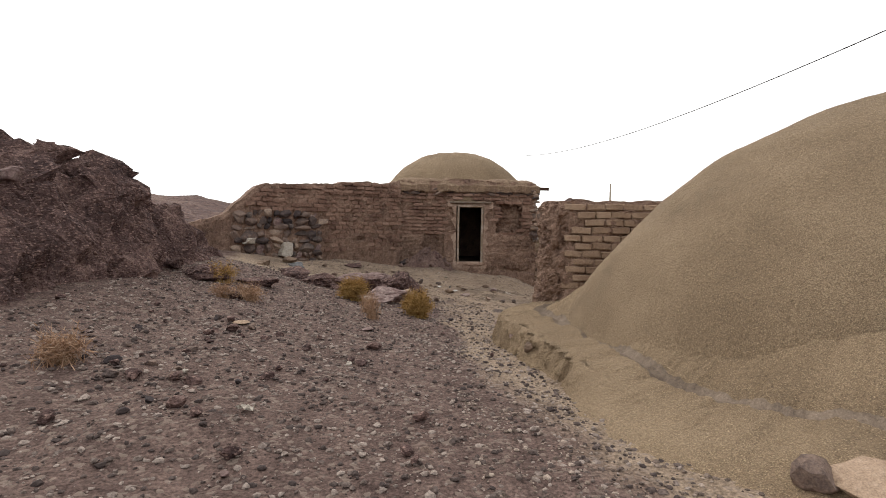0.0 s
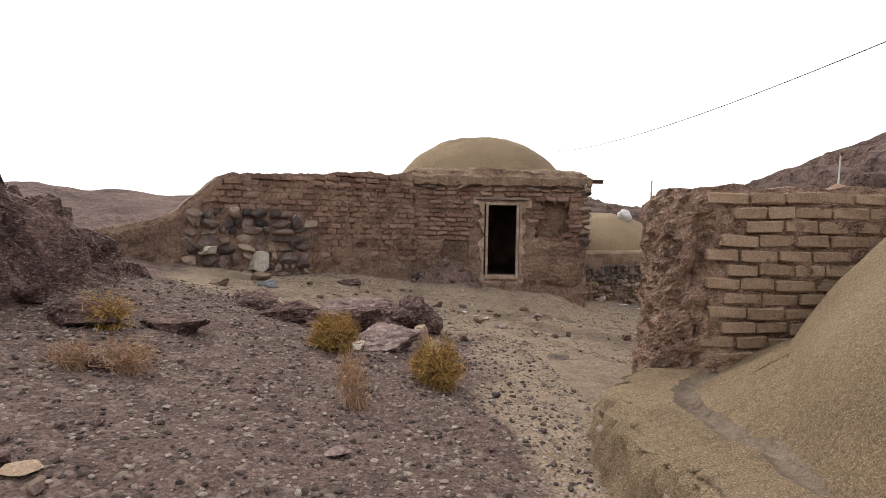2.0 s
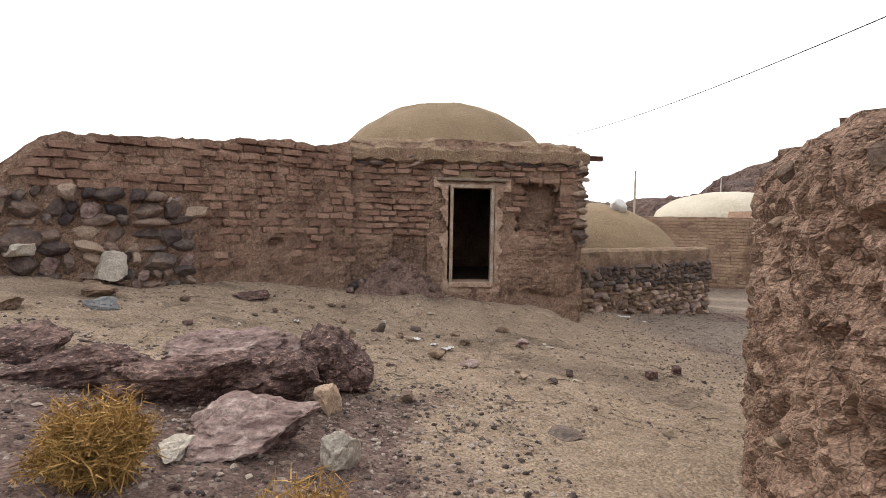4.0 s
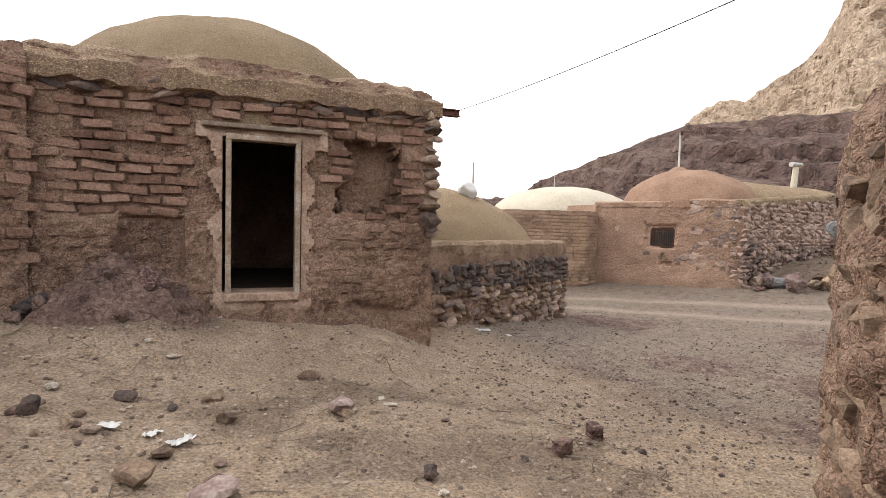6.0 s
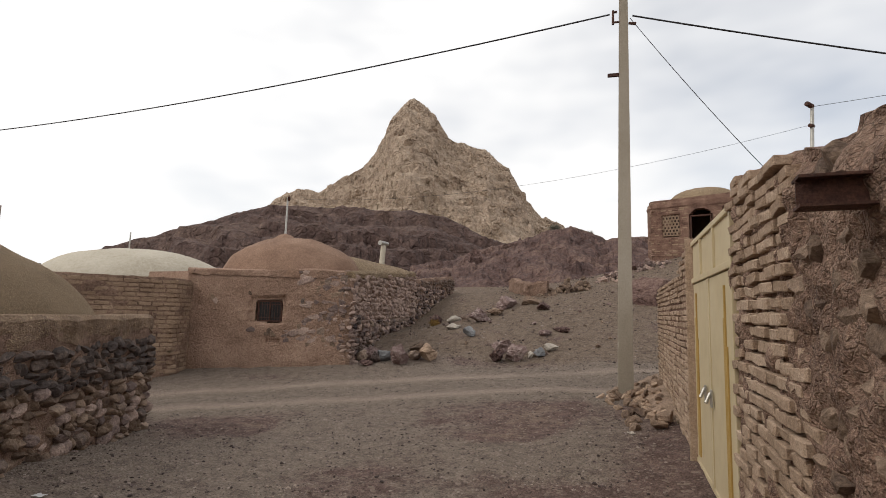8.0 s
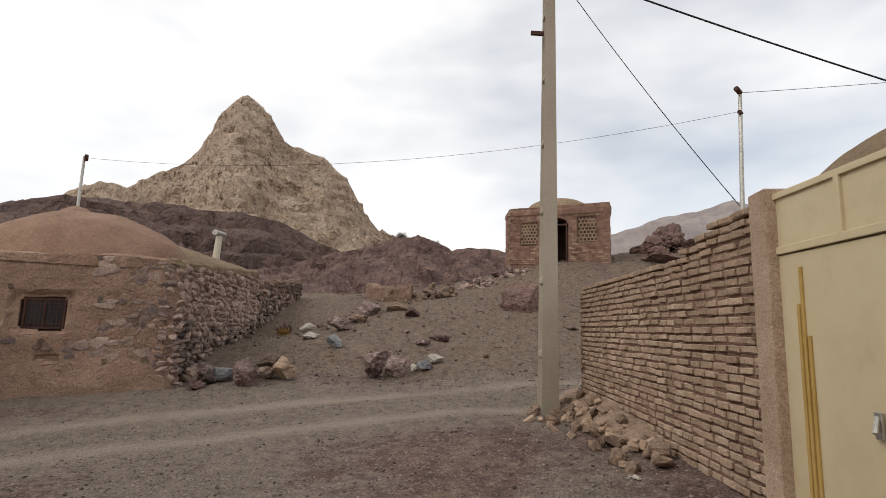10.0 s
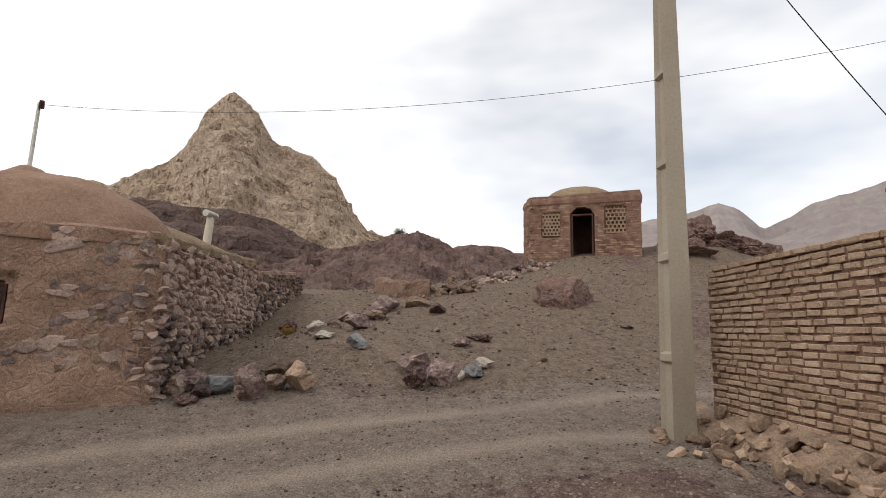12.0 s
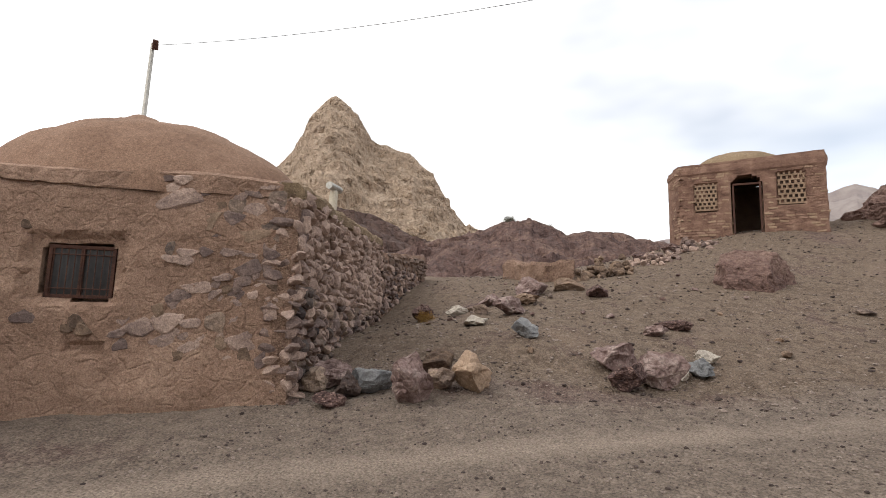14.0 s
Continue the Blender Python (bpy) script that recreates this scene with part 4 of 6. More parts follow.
# ---- stone and brick yard building on the other side of the lane ----
YARD = Path([(7.42, 12.66), (5.9, 12.50), (4.85, 12.40), (4.35, 12.28), (3.95, 12.0), (3.6, 11.6), (3.05, 10.85), (2.5, 9.95), (2.12, 9.1), (2.06, 8.7), (2.2, 8.42), (2.6, 8.33), (3.2, 8.33), (6.5, 8.33)], soft=0.12)
YARD_TOP = ((0, 2.06), (0.6, 1.98), (1.3, 1.86), (2.0, 1.74), (2.7, 1.70), (3.2, 1.74), (4.2, 1.78), (5.2, 1.86), (6.2, 1.86), (7.0, 1.87), (7.5, 1.90), (8.5, 1.92), (11.5, 1.92))


def yard_wall():
    th = thing("yard_building", "low mud-roofed building with walls of stone, brick and mud", "building")
    top = lambda s: float(np.interp(s, [r[0] for r in YARD_TOP], [r[1] for r in YARD_TOP])) + 0.04 * fbm(s * 2.5, 3, 1)
    L = YARD.length

    def depth(s, z):
        d = 0.0
        if 4.0 < s < 8.0:
            d += 0.05 * fbm(s * 6, z * 4, 2.0) - 0.07 * smooth01(fbm(s * 6, z * 4, 7) * 2.4) - 0.03 * smooth01(fbm(s * 9, z * 9, 1) * 2.0)
        if 6.5 < s < 7.6:
            d += 0.05 * smooth01((0.6 - z) / 0.4)
        return d

    core = relief("wall", YARD, lambda s: float(np.interp(s, [0, 3, 5, 8, L], [-1.1, -1.0, -0.7, -0.3, -0.2])), top, 0.5, M_MUDWALL, th, depth, step=0.04, amp=0.06, grain=4)
    # brick stretch beside the gate
    edge = lambda z: 1.35 + 0.35 * fbm(z * 1.5, 3, 0) - 0.12 * (z - 0.5)
    lay_bricks(YARD, 0.02, 2.6, -0.75, 2.02, (0.215, 0.12, 0.066), BR_N, core, lambda s, z: s < edge(z) + 0.35 and z < top(s) - 0.05, out=0.03, joint=0.018, tilt=2.0)
    lay_stones(YARD, 1.3, 4.6, -0.75, 1.75, 0.23, ST_A, core, lambda s, z: s > edge(z) + 0.35 and z < top(s) - 0.13 and fbm(s * 2, z * 2, 3) > -0.4, out=0.0, depth=0.17, flat=0.8, seed=12, limit=230, mat=M_STONE_W)
    lay_stones(YARD, 4.6, 7.2, -0.5, 1.75, 0.17, ST_A, core, lambda s, z: z < top(s) - 0.12 and fbm(s * 1.5, z * 1.5, 9) > 0.25 - 0.6 * smooth01((5.4 - s) / 0.8), out=-0.01, depth=0.15, flat=0.8, seed=13, limit=160, mat=M_STONE_W)
    lay_bricks(YARD, 7.95, 11.0, 0.25, 1.90, (0.29, 0.14, 0.104), BR_C, core, lambda s, z: z < top(s) - 0.07 and s > 8.05 + 0.10 * fbm(z * 3, 2, 5), out=0.03, joint=0.022, tilt=1.6)
    blue = part("stone", rock_mesh("stone", M_BLUE, 91, sub=3, cuts=10), None, core, "blue-grey block", m=frame_at(YARD, 2.98, 1.13, 0.0) @ Matrix.Diagonal((0.20, 0.14, 0.18, 1)))
    # mud roof over the rooms
    pts = [YARD.at(s)[0] - 0.12 * YARD.at(s)[2] for s in np.linspace(0, L, 60)]
    pts += [np.array((14.5, 8.33)), np.array((14.5, 12.9))]
    mid = np.array((6.5, 10.3))
    verts, faces = [], []
    rings = 10
    for k in range(rings + 1):
        f = k / rings
        for i, p in enumerate(pts):
            q = p * (1 - f) + mid * f
            e = top(L * i / 59) if i < 60 else 1.5
            verts.append((q[0], q[1], (e - 0.10) * (1 - f) + 1.95 * f + 0.06 * smooth01(f * 5) + 0.03 * fbm(q[0] * 1.5, q[1] * 1.5, 6)))
    m = len(pts)
    for k in range(rings):
        for i in range(m):
            a, b = k * m + i, k * m + (i + 1) % m
            faces.append((a, a + m, b + m, b))
    part("roof", mesh_of("roof", verts, faces, M_MUD, smooth=True), None, th, "rounded straw-mud roof")
    part("dome", dome_mesh("dome", M_MUD, (11.2, 10.2), 2.0, 1.7, 1.55, 1.6, amp=0.05), None, th, "brown mud dome behind the gate")
    return th


yard_wall()
bm = bmesh.new()
box(bm, 0, 0.62, -0.055, 0.055, -0.055, -0.045)
box(bm, 0, 0.62, -0.055, 0.055, 0.045, 0.055)
box(bm, 0, 0.62, -0.006, 0.006, -0.05, 0.05)
tagged(part("steel_beam", bm, M_RUST, m=pose(4.95, 12.02, 1.40, 0, 0, 92)), "rusty steel beam jutting from the stone wall", "beam")

# ---- gate, pillar and brick wall ----
GW = Path([(15.85, 13.59), (9.80, 12.92)])


def brick_wall():
    th = thing("brick_wall", "buff brick yard wall with a ragged stepped top", "wall")
    L = GW.length
    top = lambda s: float(np.interp(s, [0, 3.5, 4.4, 4.9, 5.3, L], [1.60, 1.60, 1.62, 1.75, 1.88, 1.90])) + 0.02 * fbm(s * 5, 1, 1)
    core = relief("core", GW, lambda s: -1.0, lambda s: top(s) - 0.03, 0.24, M_BRICK_A, th, step=0.08, amp=0.008)
    lay_bricks(GW, 0.0, L, -0.62, 1.88, (0.215, 0.11, 0.062), BR_N, core, lambda s, z: z < top(s) - 0.02, out=0.024, joint=0.023, tilt=1.5, mat=M_BRICK_N, limit=520)
    bm = bmesh.new()
    box(bm, 9.70, 9.98, 12.66, 13.0, -0.95, 1.9, 0.012)
    part("pillar", bm, M_BRICK_N, th)
    return th


brick_wall()


def gate():
    th = thing("steel_gate", "cream painted double steel gate with ochre strips, closed", "gate", at=(8.6, 12.78, -0.68))
    a = math.degrees(math.atan2(12.90 - 12.64, 9.80 - 7.42))
    th.rotation_euler = (0, 0, radians(a))
    H1, H2 = 2.05, 2.53
    for name, x0, x1 in (("leaf", -1.18, 0.0), ("leaf", 0.0, 1.20)):
        bm = bmesh.new()
        box(bm, x0 + 0.012, x1 - 0.012, -0.015, 0.015, 0.03, H1 - 0.02, 0.004)
        for f0, f1, z0, z1 in ((x0 + 0.012, x0 + 0.06, 0.03, H1 - 0.02), (x1 - 0.06, x1 - 0.012, 0.03, H1 - 0.02)):
            box(bm, f0, f1, -0.03, 0.028, z0, z1, 0.004)
        box(bm, x0 + 0.012, x1 - 0.012, -0.03, 0.026, 0.03, 0.08, 0.004)
        leaf = part(name, bm, M_GATE, th)
        sx = x0 + 0.33 if x0 < -0.5 else x1 - 0.34
        for k, (dx, lo, hi) in enumerate(((0.0, 0.15, 1.92), (0.045, 0.15, 1.65), (-0.05, 0.15, 1.42))):
            sb = bmesh.new()
            box(sb, sx + dx - 0.016, sx + dx + 0.016, 0.014, 0.03, lo, hi, 0.004)
            part("strip", sb, M_GOLD, leaf)
        hb = bmesh.new()
        hx = -0.12 if x0 < -0.5 else 0.24
        box(hb, hx - 0.03, hx + 0.03, 0.028, 0.045, 0.82, 0.98, 0.004)
        tube(hb, (hx, 0.045, 0.95), (hx - 0.03, 0.09, 0.86), 0.016)
        part("handle", hb, M_STEEL, leaf, "bare steel handle")
    fb = bmesh.new()
    box(fb, -1.24, 1.25, -0.035, 0.035, H1 - 0.01, H1 + 0.05, 0.005)
    box(fb, -1.24, 1.25, -0.035, 0.035, H2 - 0.05, H2, 0.005)
    for x in (-1.24, -0.42, 0.40, 1.20):
        box(fb, x, x + 0.05, -0.035, 0.035, H1 + 0.04, H2 - 0.04, 0.004)
    box(fb, -1.24, -1.18, -0.035, 0.035, 0, H1, 0.005)
    box(fb, 1.20, 1.25, -0.035, 0.035, 0, H1, 0.005)
    part("gate_frame", fb, M_GATE, th)
    for x0, x1 in ((-1.19, -0.42), (-0.37, 0.40), (0.45, 1.20)):
        tb = bmesh.new()
        box(tb, x0, x1, -0.01, 0.012, H1 + 0.04, H2 - 0.04)
        part("transom_panel", tb, M_GATE, th)
    return th


gate()

# ---- low stone wall and dome beyond the house ----


def low_wall():
    th = thing("stone_wall", "low dry-stone wall with a mud capping below a dome", "wall")
    path = Path([(3.9, 17.9), (9.0, 21.2), (8.1, 24.5)])
    top = lambda s: 0.80 - 0.01 * s + 0.03 * fbm(s * 2, 1, 0)
    core = relief("core", path, lambda s: -1.5, top, 0.5, M_MUDWALL, th, None, step=0.08, amp=0.05)
    lay_stones(path, 0.2, 6.05, -1.15, 0.45, 0.19, ST_A[:7] + ST_P[:3] + ST[:1], core, lambda s, z: z < 0.42, out=0.06, depth=0.2, flat=0.75, seed=21, limit=300, mat=M_STONE)
    capp = relief("capping", Path([(3.9, 17.86), (9.04, 21.18)]), lambda s: 0.50 + 0.12 * fbm(s * 1.5, 7, 0), lambda s: top(s) + 0.03, 0.5, M_MUDROOF, th, lambda s, z: -0.03, step=0.06, amp=0.06)
    part("dome", dome_mesh("dome", M_MUD, (5.9, 22.7), 2.95, 2.85, 2.25, -0.25, amp=0.05), None, th, "grey-tan mud dome")
    verts = [(3.9, 18.1, 0.72), (8.9, 21.3, 0.72), (8.0, 25.0, 0.72), (3.0, 25.0, 0.72)]
    part("roof", mesh_of("roof", verts, [(0, 1, 2, 3)], M_MUD), None, th)
    return th


low_wall()

# ---- red-mud house with the barred window ----
B_FRONT = Path([(13.95, 26.4), (14.81, 24.76), (16.0, 22.42), (16.2, 22.1)])
B_SIDE = Path([(16.15, 22.05), (18.7, 22.8), (24.6, 24.4)])


def house_b():
    th = thing("clay_house", "reddish mud and stone house with clay dome and barred window", "house")
    L = B_FRONT.length
    win = lambda s, z: abs(s - 2.42) < 0.38 and 0.52 < z < 1.14

    def depth(s, z):
        d = 0.04 * smooth01((0.0 - z) / 0.6)
        q = max(abs(s - 2.38) / 0.54, abs(z - 0.86) / 0.42) + 0.15 * fbm(s * 4, z * 4, 1)
        d -= 0.09 * smooth01((1.05 - q) / 0.2)
        pit = math.hypot((s - 2.6) / 0.22, (z + 0.05) / 0.10) + 0.4 * fbm(s * 9, z * 9, 1)
        d -= 0.06 * smooth01((1.1 - pit) / 0.4)
        return d

    front = relief("front_wall", B_FRONT, lambda s: -1.4, lambda s: 1.98 + 0.10 * math.exp(-((s - 3.6) / 1.0) ** 2) + 0.03 * fbm(s * 3, 2, 0), 0.4, M_REDMUD, th, depth, win, step=0.05, amp=0.03)
    lay_stones(B_FRONT, 2.9, 5.0, -0.85, 1.95, 0.25, FLAG_P + FLAG_P + FLAG_W[:3] + FLAG[:1], front, lambda s, z: fbm(s * 1.1, z * 1.1, 3) + (s - 3.3) * 0.8 > -0.15, out=0.022, depth=0.15, flat=0.72, tilt=0.25, seed=31, limit=200, mat=M_STONE_P)
    lay_stones(B_FRONT, 0.2, 2.9, -0.8, 1.9, 0.22, FLAG_W + FLAG_P, front, lambda s, z: fbm(s * 1.3, z * 1.3, 8) > 0.55 and not (abs(s - 2.4) < 0.6 and 0.4 < z < 1.3), out=0.030, depth=0.13, flat=0.7, tilt=0.3, seed=32, limit=60, mat=M_STONE_W)
    lay_stones(B_FRONT, 4.55, 4.98, -1.0, 1.9, 0.26, ST_P, front, None, out=0.02, depth=0.16, flat=0.7, tilt=0.4, seed=36, limit=60)
    side = relief("side_wall", B_SIDE, lambda s: -1.2 + 0.1 * s, lambda s: 1.98 + 0.075 * s + 0.04 * fbm(s * 2, 1, 0), 0.4, M_MUDWALL, th, step=0.08, amp=0.04)
    lay_stones(B_SIDE, -0.05, 8.8, -0.85, 2.6, 0.20, ST_P + ST[:3] + ST_D[:2], side, lambda s, z: z < 1.90 + 0.07 * s and z > -0.9 + 0.15 * s, out=0.06, depth=0.2, flat=0.9, seed=33, limit=300, mat=M_STONE_P)
    fm = frame_at(B_FRONT, 2.42, 0.83, -0.12)
    w = part("window", (lambda b: (box(b, -0.36, 0.36, -0.02, 0.02, -0.31, -0.27, 0.004), box(b, -0.36, 0.36, -0.02, 0.02, 0.27, 0.31, 0.004), box(b, -0.36, -0.32, -0.02, 0.02, -0.3, 0.3, 0.004), box(b, 0.32, 0.36, -0.02, 0.02, -0.3, 0.3, 0.004), box(b, -0.02, 0.02, -0.02, 0.02, -0.3, 0.3, 0.004), b)[-1])(bmesh.new()), M_RUST, th, "rusty barred steel window", m=fm)
    gl = bmesh.new()
    box(gl, -0.33, 0.33, 0.02, 0.026, -0.28, 0.28)
    part("pane", gl, M_GLASS, w)
    for i in range(9):
        bb = bmesh.new()
        x = -0.30 + 0.075 * i
        tube(bb, (x, -0.02, -0.29), (x, -0.02, 0.29), 0.006, n=6)
        part("bar", bb, M_RUST, w)
    bb = bmesh.new()
    tube(bb, (-0.34, -0.03, -0.2), (0.34, -0.03, -0.2), 0.007, n=6)
    part("bar", bb, M_RUST, w)
    bb = bmesh.new()
    tube(bb, (-0.34, -0.03, 0.2), (0.34, -0.03, 0.2), 0.007, n=6)
    part("bar", bb, M_RUST, w)
    # eave of mud along the front
    relief("eave", B_FRONT, lambda s: 1.86 + 0.03 * fbm(s * 3, 1, 4), lambda s: 2.06 + 0.08 * math.exp(-((s - 3.6) / 1.0) ** 2), 0.5, M_REDMUD, th, lambda s, z: 0.015, step=0.05, amp=0.05)
    relief("coping", B_SIDE, lambda s: 1.86 + 0.075 * s + 0.05 * fbm(s * 2.2, 5, 0), lambda s: 2.08 + 0.075 * s + 0.04 * fbm(s * 1.5, 8, 0), 0.6, M_MUD, th, lambda s, z: 0.05, step=0.07, amp=0.05, label="straw-mud coping")
    part("dome", dome_mesh("dome", M_ORANGE, (17.05, 25.14), 2.16, 2.36, 1.42, 1.84, power=2.1, amp=0.06), None, th, "red clay dome")
    part("finial", dome_mesh("finial", M_ORANGE, (16.6, 25.15), 0.46, 0.46, 0.34, 3.06, power=1.35, amp=0.05, n=28, rings=10), None, th)
    # vault running back to the chimney
    verts, faces = [], []
    na, nl = 26, 40
    ax0, ax1 = np.array((17.3, 25.2)), np.array((25.0, 27.2))
    d = (ax1 - ax0) / np.linalg.norm(ax1 - ax0)
    nv = np.array((d[1], -d[0]))
    for i in range(nl + 1):
        c = ax0 + (ax1 - ax0) * i / nl
        for j in range(na + 1):
            a = math.pi * j / na
            q = c + nv * math.cos(a) * (1.95 + 0.5 * min(1.0, i / 10))
            z = 1.88 + 0.07 * 8.4 * i / nl + (1.12 - 0.45 * i / nl) * max(0.0, math.sin(a)) ** 0.9
            k = 0.04 * fbm(q[0], q[1], z)
            verts.append((q[0], q[1], z + k))
    for i in range(nl):
        for j in range(na):
            faces.append((i * (na + 1) + j, (i + 1) * (na + 1) + j, (i + 1) * (na + 1) + j + 1, i * (na + 1) + j + 1))
    faces.append(tuple(range(na + 1)))
    part("vault", mesh_of("vault", verts, faces, M_MUD, smooth=True), None, th, "straw-mud barrel vault")
    back = relief("back_wall", Path([(24.6, 24.4), (23.4, 29.3), (14.0, 28.4), (13.95, 26.4)]), lambda s: -1.0, lambda s: 1.95, 0.4, M_REDMUD, th, step=0.3)
    ch = bmesh.new()
    tube(ch, (22.7, 25.1, 2.5), (22.85, 25.1, 3.75), 0.13, 0.11, 12)
    cp = part("chimney", ch, M_LIME, th, "pale clay chimney pipe with a steel cowl")
    cw = bmesh.new()
    tube(cw, (22.55, 25.1, 3.86), (23.15, 25.1, 3.86), 0.10, 0.10, 12)
    tube(cw, (22.85, 25.1, 3.7), (22.85, 25.1, 3.9), 0.07, 0.07, 10)
    part("cowl", cw, M_STEEL, cp)
    pl = bmesh.new()
    tube(pl, (16.60, 25.15, 3.3), (16.72, 25.25, 4.66), 0.035, 0.03, 8)
    mast = part("mast", pl, M_STEEL, th, "thin steel mast on the dome")
    ins = bmesh.new()
    tube(ins, (16.72, 25.2, 4.56), (16.66, 25.14, 4.68), 0.05, 0.04, 8)
    part("insulator", ins, M_RUST, mast)
    return th


house_b()


def rear_wall():
    th = thing("stone_wall", "low dark stone wall running on from the clay house", "wall")
    path = Path([(24.5, 24.4), (29.5, 24.6)])
    core = relief("core", path, lambda s: 0.2 + 0.2 * s, lambda s: 2.35 + 0.10 * s + 0.05 * fbm(s * 2, 3, 1), 0.4, M_MUDWALL, th, step=0.12, amp=0.06)
    lay_stones(path, 0, 5, 0.6, 2.6, 0.24, ST_P + ST_D[:3], core, lambda s, z: z < 2.25 + 0.1 * s and z > 0.5 + 0.2 * s, out=0.06, depth=0.2, seed=35, limit=150, mat=M_STONE_D)


rear_wall()


def house_nb():
    th = thing("brick_house", "plain mud-brick house with a whitewashed dome behind", "house")
    path = Path([(5.5, 30.2), (13.1, 25.75), (14.2, 26.35), (14.4, 30.0)])
    core = relief("wall", path, lambda s: -1.4, lambda s: 1.68 + 0.03 * fbm(s * 2, 1, 1), 0.4, M_MUDWALL, th, step=0.1, amp=0.025)
    L1 = math.hypot(7.6, 4.45)
    lay_bricks(path, 4.0, L1 + 1.2, -0.9, 1.62, (0.30, 0.12, 0.10), BR_C, core, lambda s, z: z < 1.6, out=0.012, joint=0.022, tilt=1.0, limit=300, mat=M_BRICK_C)
    verts = [(5.5, 30.2, 1.62), (13.1, 25.8, 1.62), (14.3, 26.4, 1.62), (20.5, 30.0, 1.62), (19.0, 37.0, 1.62), (8.0, 37.0, 1.62)]
    part("roof", mesh_of("roof", verts, [(0, 1, 2, 3, 4, 5)], M_MUD), None, th)
    part("dome", dome_mesh("dome", M_LIME, (16.6, 32.2), 3.5, 3.3, 1.42, 1.6, amp=0.04), None, th, "whitewashed plaster dome")
    relief("back_wall", Path([(20.5, 29.9), (19.0, 37.0), (8.0, 37.0), (5.5, 30.2)]), lambda s: -1.2, lambda s: 1.62, 0.4, M_REDMUD, th, step=0.4)
    pl = bmesh.new()
    tube(pl, (17.1, 33.7, 2.7), (17.1, 33.7, 3.85), 0.03, 0.025, 6)
    part("mast", pl, M_STEEL, th)


house_nb()

# ---- hut on the slope ----


def hut():
    th = thing("mud_hut", "small square mud-brick hut with a shallow dome and an open door", "hut")
    path = Path([(36.2, 15.0), (34.98, 14.75), (34.0, 9.45), (38.6, 8.7)])
    L0 = math.hypot(1.22, 0.25)
    fs = lambda y: L0 + (14.75 - y) / 5.3 * math.hypot(0.98, 5.3)
    d0, d1 = fs(12.72), fs(11.68)
    w = ((fs(14.15), fs(13.28), 5.42, 6.66), (fs(11.1), fs(10.15), 5.50, 6.88))

    def hole(s, z):
        if d0 < s < d1 and z < 6.55 + 0.33 * math.sqrt(max(0, 1 - ((s - (d0 + d1) / 2) / ((d1 - d0) / 2)) ** 2)):
            return z > 4.36
        return False

    def depth(s, z):
        d = 0.05 * smooth01((z - 7.05) / 0.05)
        for a, b, lo, hi in w:
            if a < s < b and lo < z < hi:
                d -= 0.16
        return d

    wall = relief("wall", path, lambda s: 3.4, lambda s: 7.46 + 0.035 * s, 0.5, M_BRICK_A, th, depth, hole, step=0.09, amp=0.035, grain=2)
    relief("back_wall", Path([(38.6, 8.7), (39.8, 14.0), (36.2, 15.0)]), lambda s: 3.4, lambda s: 7.4, 0.4, M_BRICK_C, th, step=0.3)
    lay_bricks(path, L0 - 0.8, L0 + 5.36, 4.35, 7.5, (0.30, 0.12, 0.085), BR_A + BR_C[:3], wall, lambda s, z: not (d0 - 0.15 < s < d1 + 0.15 and z < 7.0) and not any(a - 0.1 < s < b + 0.1 and lo - 0.1 < z < hi + 0.1 for a, b, lo, hi in w), out=0.012, joint=0.03, tilt=2.5, skip=0.05, limit=300, mat=M_BRICK_A)
    verts = [(36.3, 14.9, 7.35), (35.0, 14.7, 7.35), (34.1, 9.5, 7.5), (38.5, 8.8, 7.5), (39.7, 14.0, 7.4)]
    part("roof", mesh_of("roof", verts, [(0, 1, 2, 3, 4)], M_MUD), None, th)
    part("dome", dome_mesh("dome", M_MUD, (36.8, 11.9), 2.0, 2.1, 1.14, 7.35, amp=0.05), None, th)
    for a, b, lo, hi in w:
        sc = bmesh.new()
        fm = frame_at(path, (a + b) / 2, lo, -0.10)
        wd = b - a
        for r in range(7):
            z = (hi - lo) * (r + 0.5) / 7
            box(sc, -wd / 2, wd / 2, -0.03, 0.05, z - 0.03, z + 0.03)
            for k in range(5):
                x = -wd / 2 + wd * (k + 0.5 * (r % 2) + 0.25) / 5
                box(sc, x - 0.035, x + 0.035, -0.03, 0.05, z, z + (hi - lo) / 7)
        part("brick_screen", sc, M_BRICK_C, th, "pierced brick screen with gaps", m=fm)
        # added dark sheet: paints the shade behind the screen's gaps
        bk = bmesh.new()
        box(bk, -wd / 2, wd / 2, 0.055, 0.065, 0, hi - lo)
        part("screen_back", bk, M_MUD_SHADE, th, m=fm)
    fr = bmesh.new()
    fm = frame_at(path, (d0 + d1) / 2, 4.36, -0.05)
    hw = (d1 - d0) / 2
    box(fr, -hw, -hw + 0.07, -0.04, 0.06, 0, 2.15, 0.006)
    box(fr, hw - 0.07, hw, -0.04, 0.06, 0, 2.15, 0.006)
    box(fr, -hw, hw, -0.04, 0.06, 2.12, 2.2, 0.006)
    part("door_frame", fr, M_RUST, th, m=fm)
    # hut floor, its indoor shade put into the colour
    fl = mesh_of("floor", [(36.2, 14.8, 4.33), (35.1, 14.6, 4.33), (34.1, 9.5, 4.33), (38.5, 8.8, 4.33), (39.7, 14.0, 4.33)], [(0, 1, 2, 3, 4)], M_MUD_SHADE)
    part("floor", fl, None, th)


hut()

# ---- brick building behind the yard wall, with the antenna mast ----


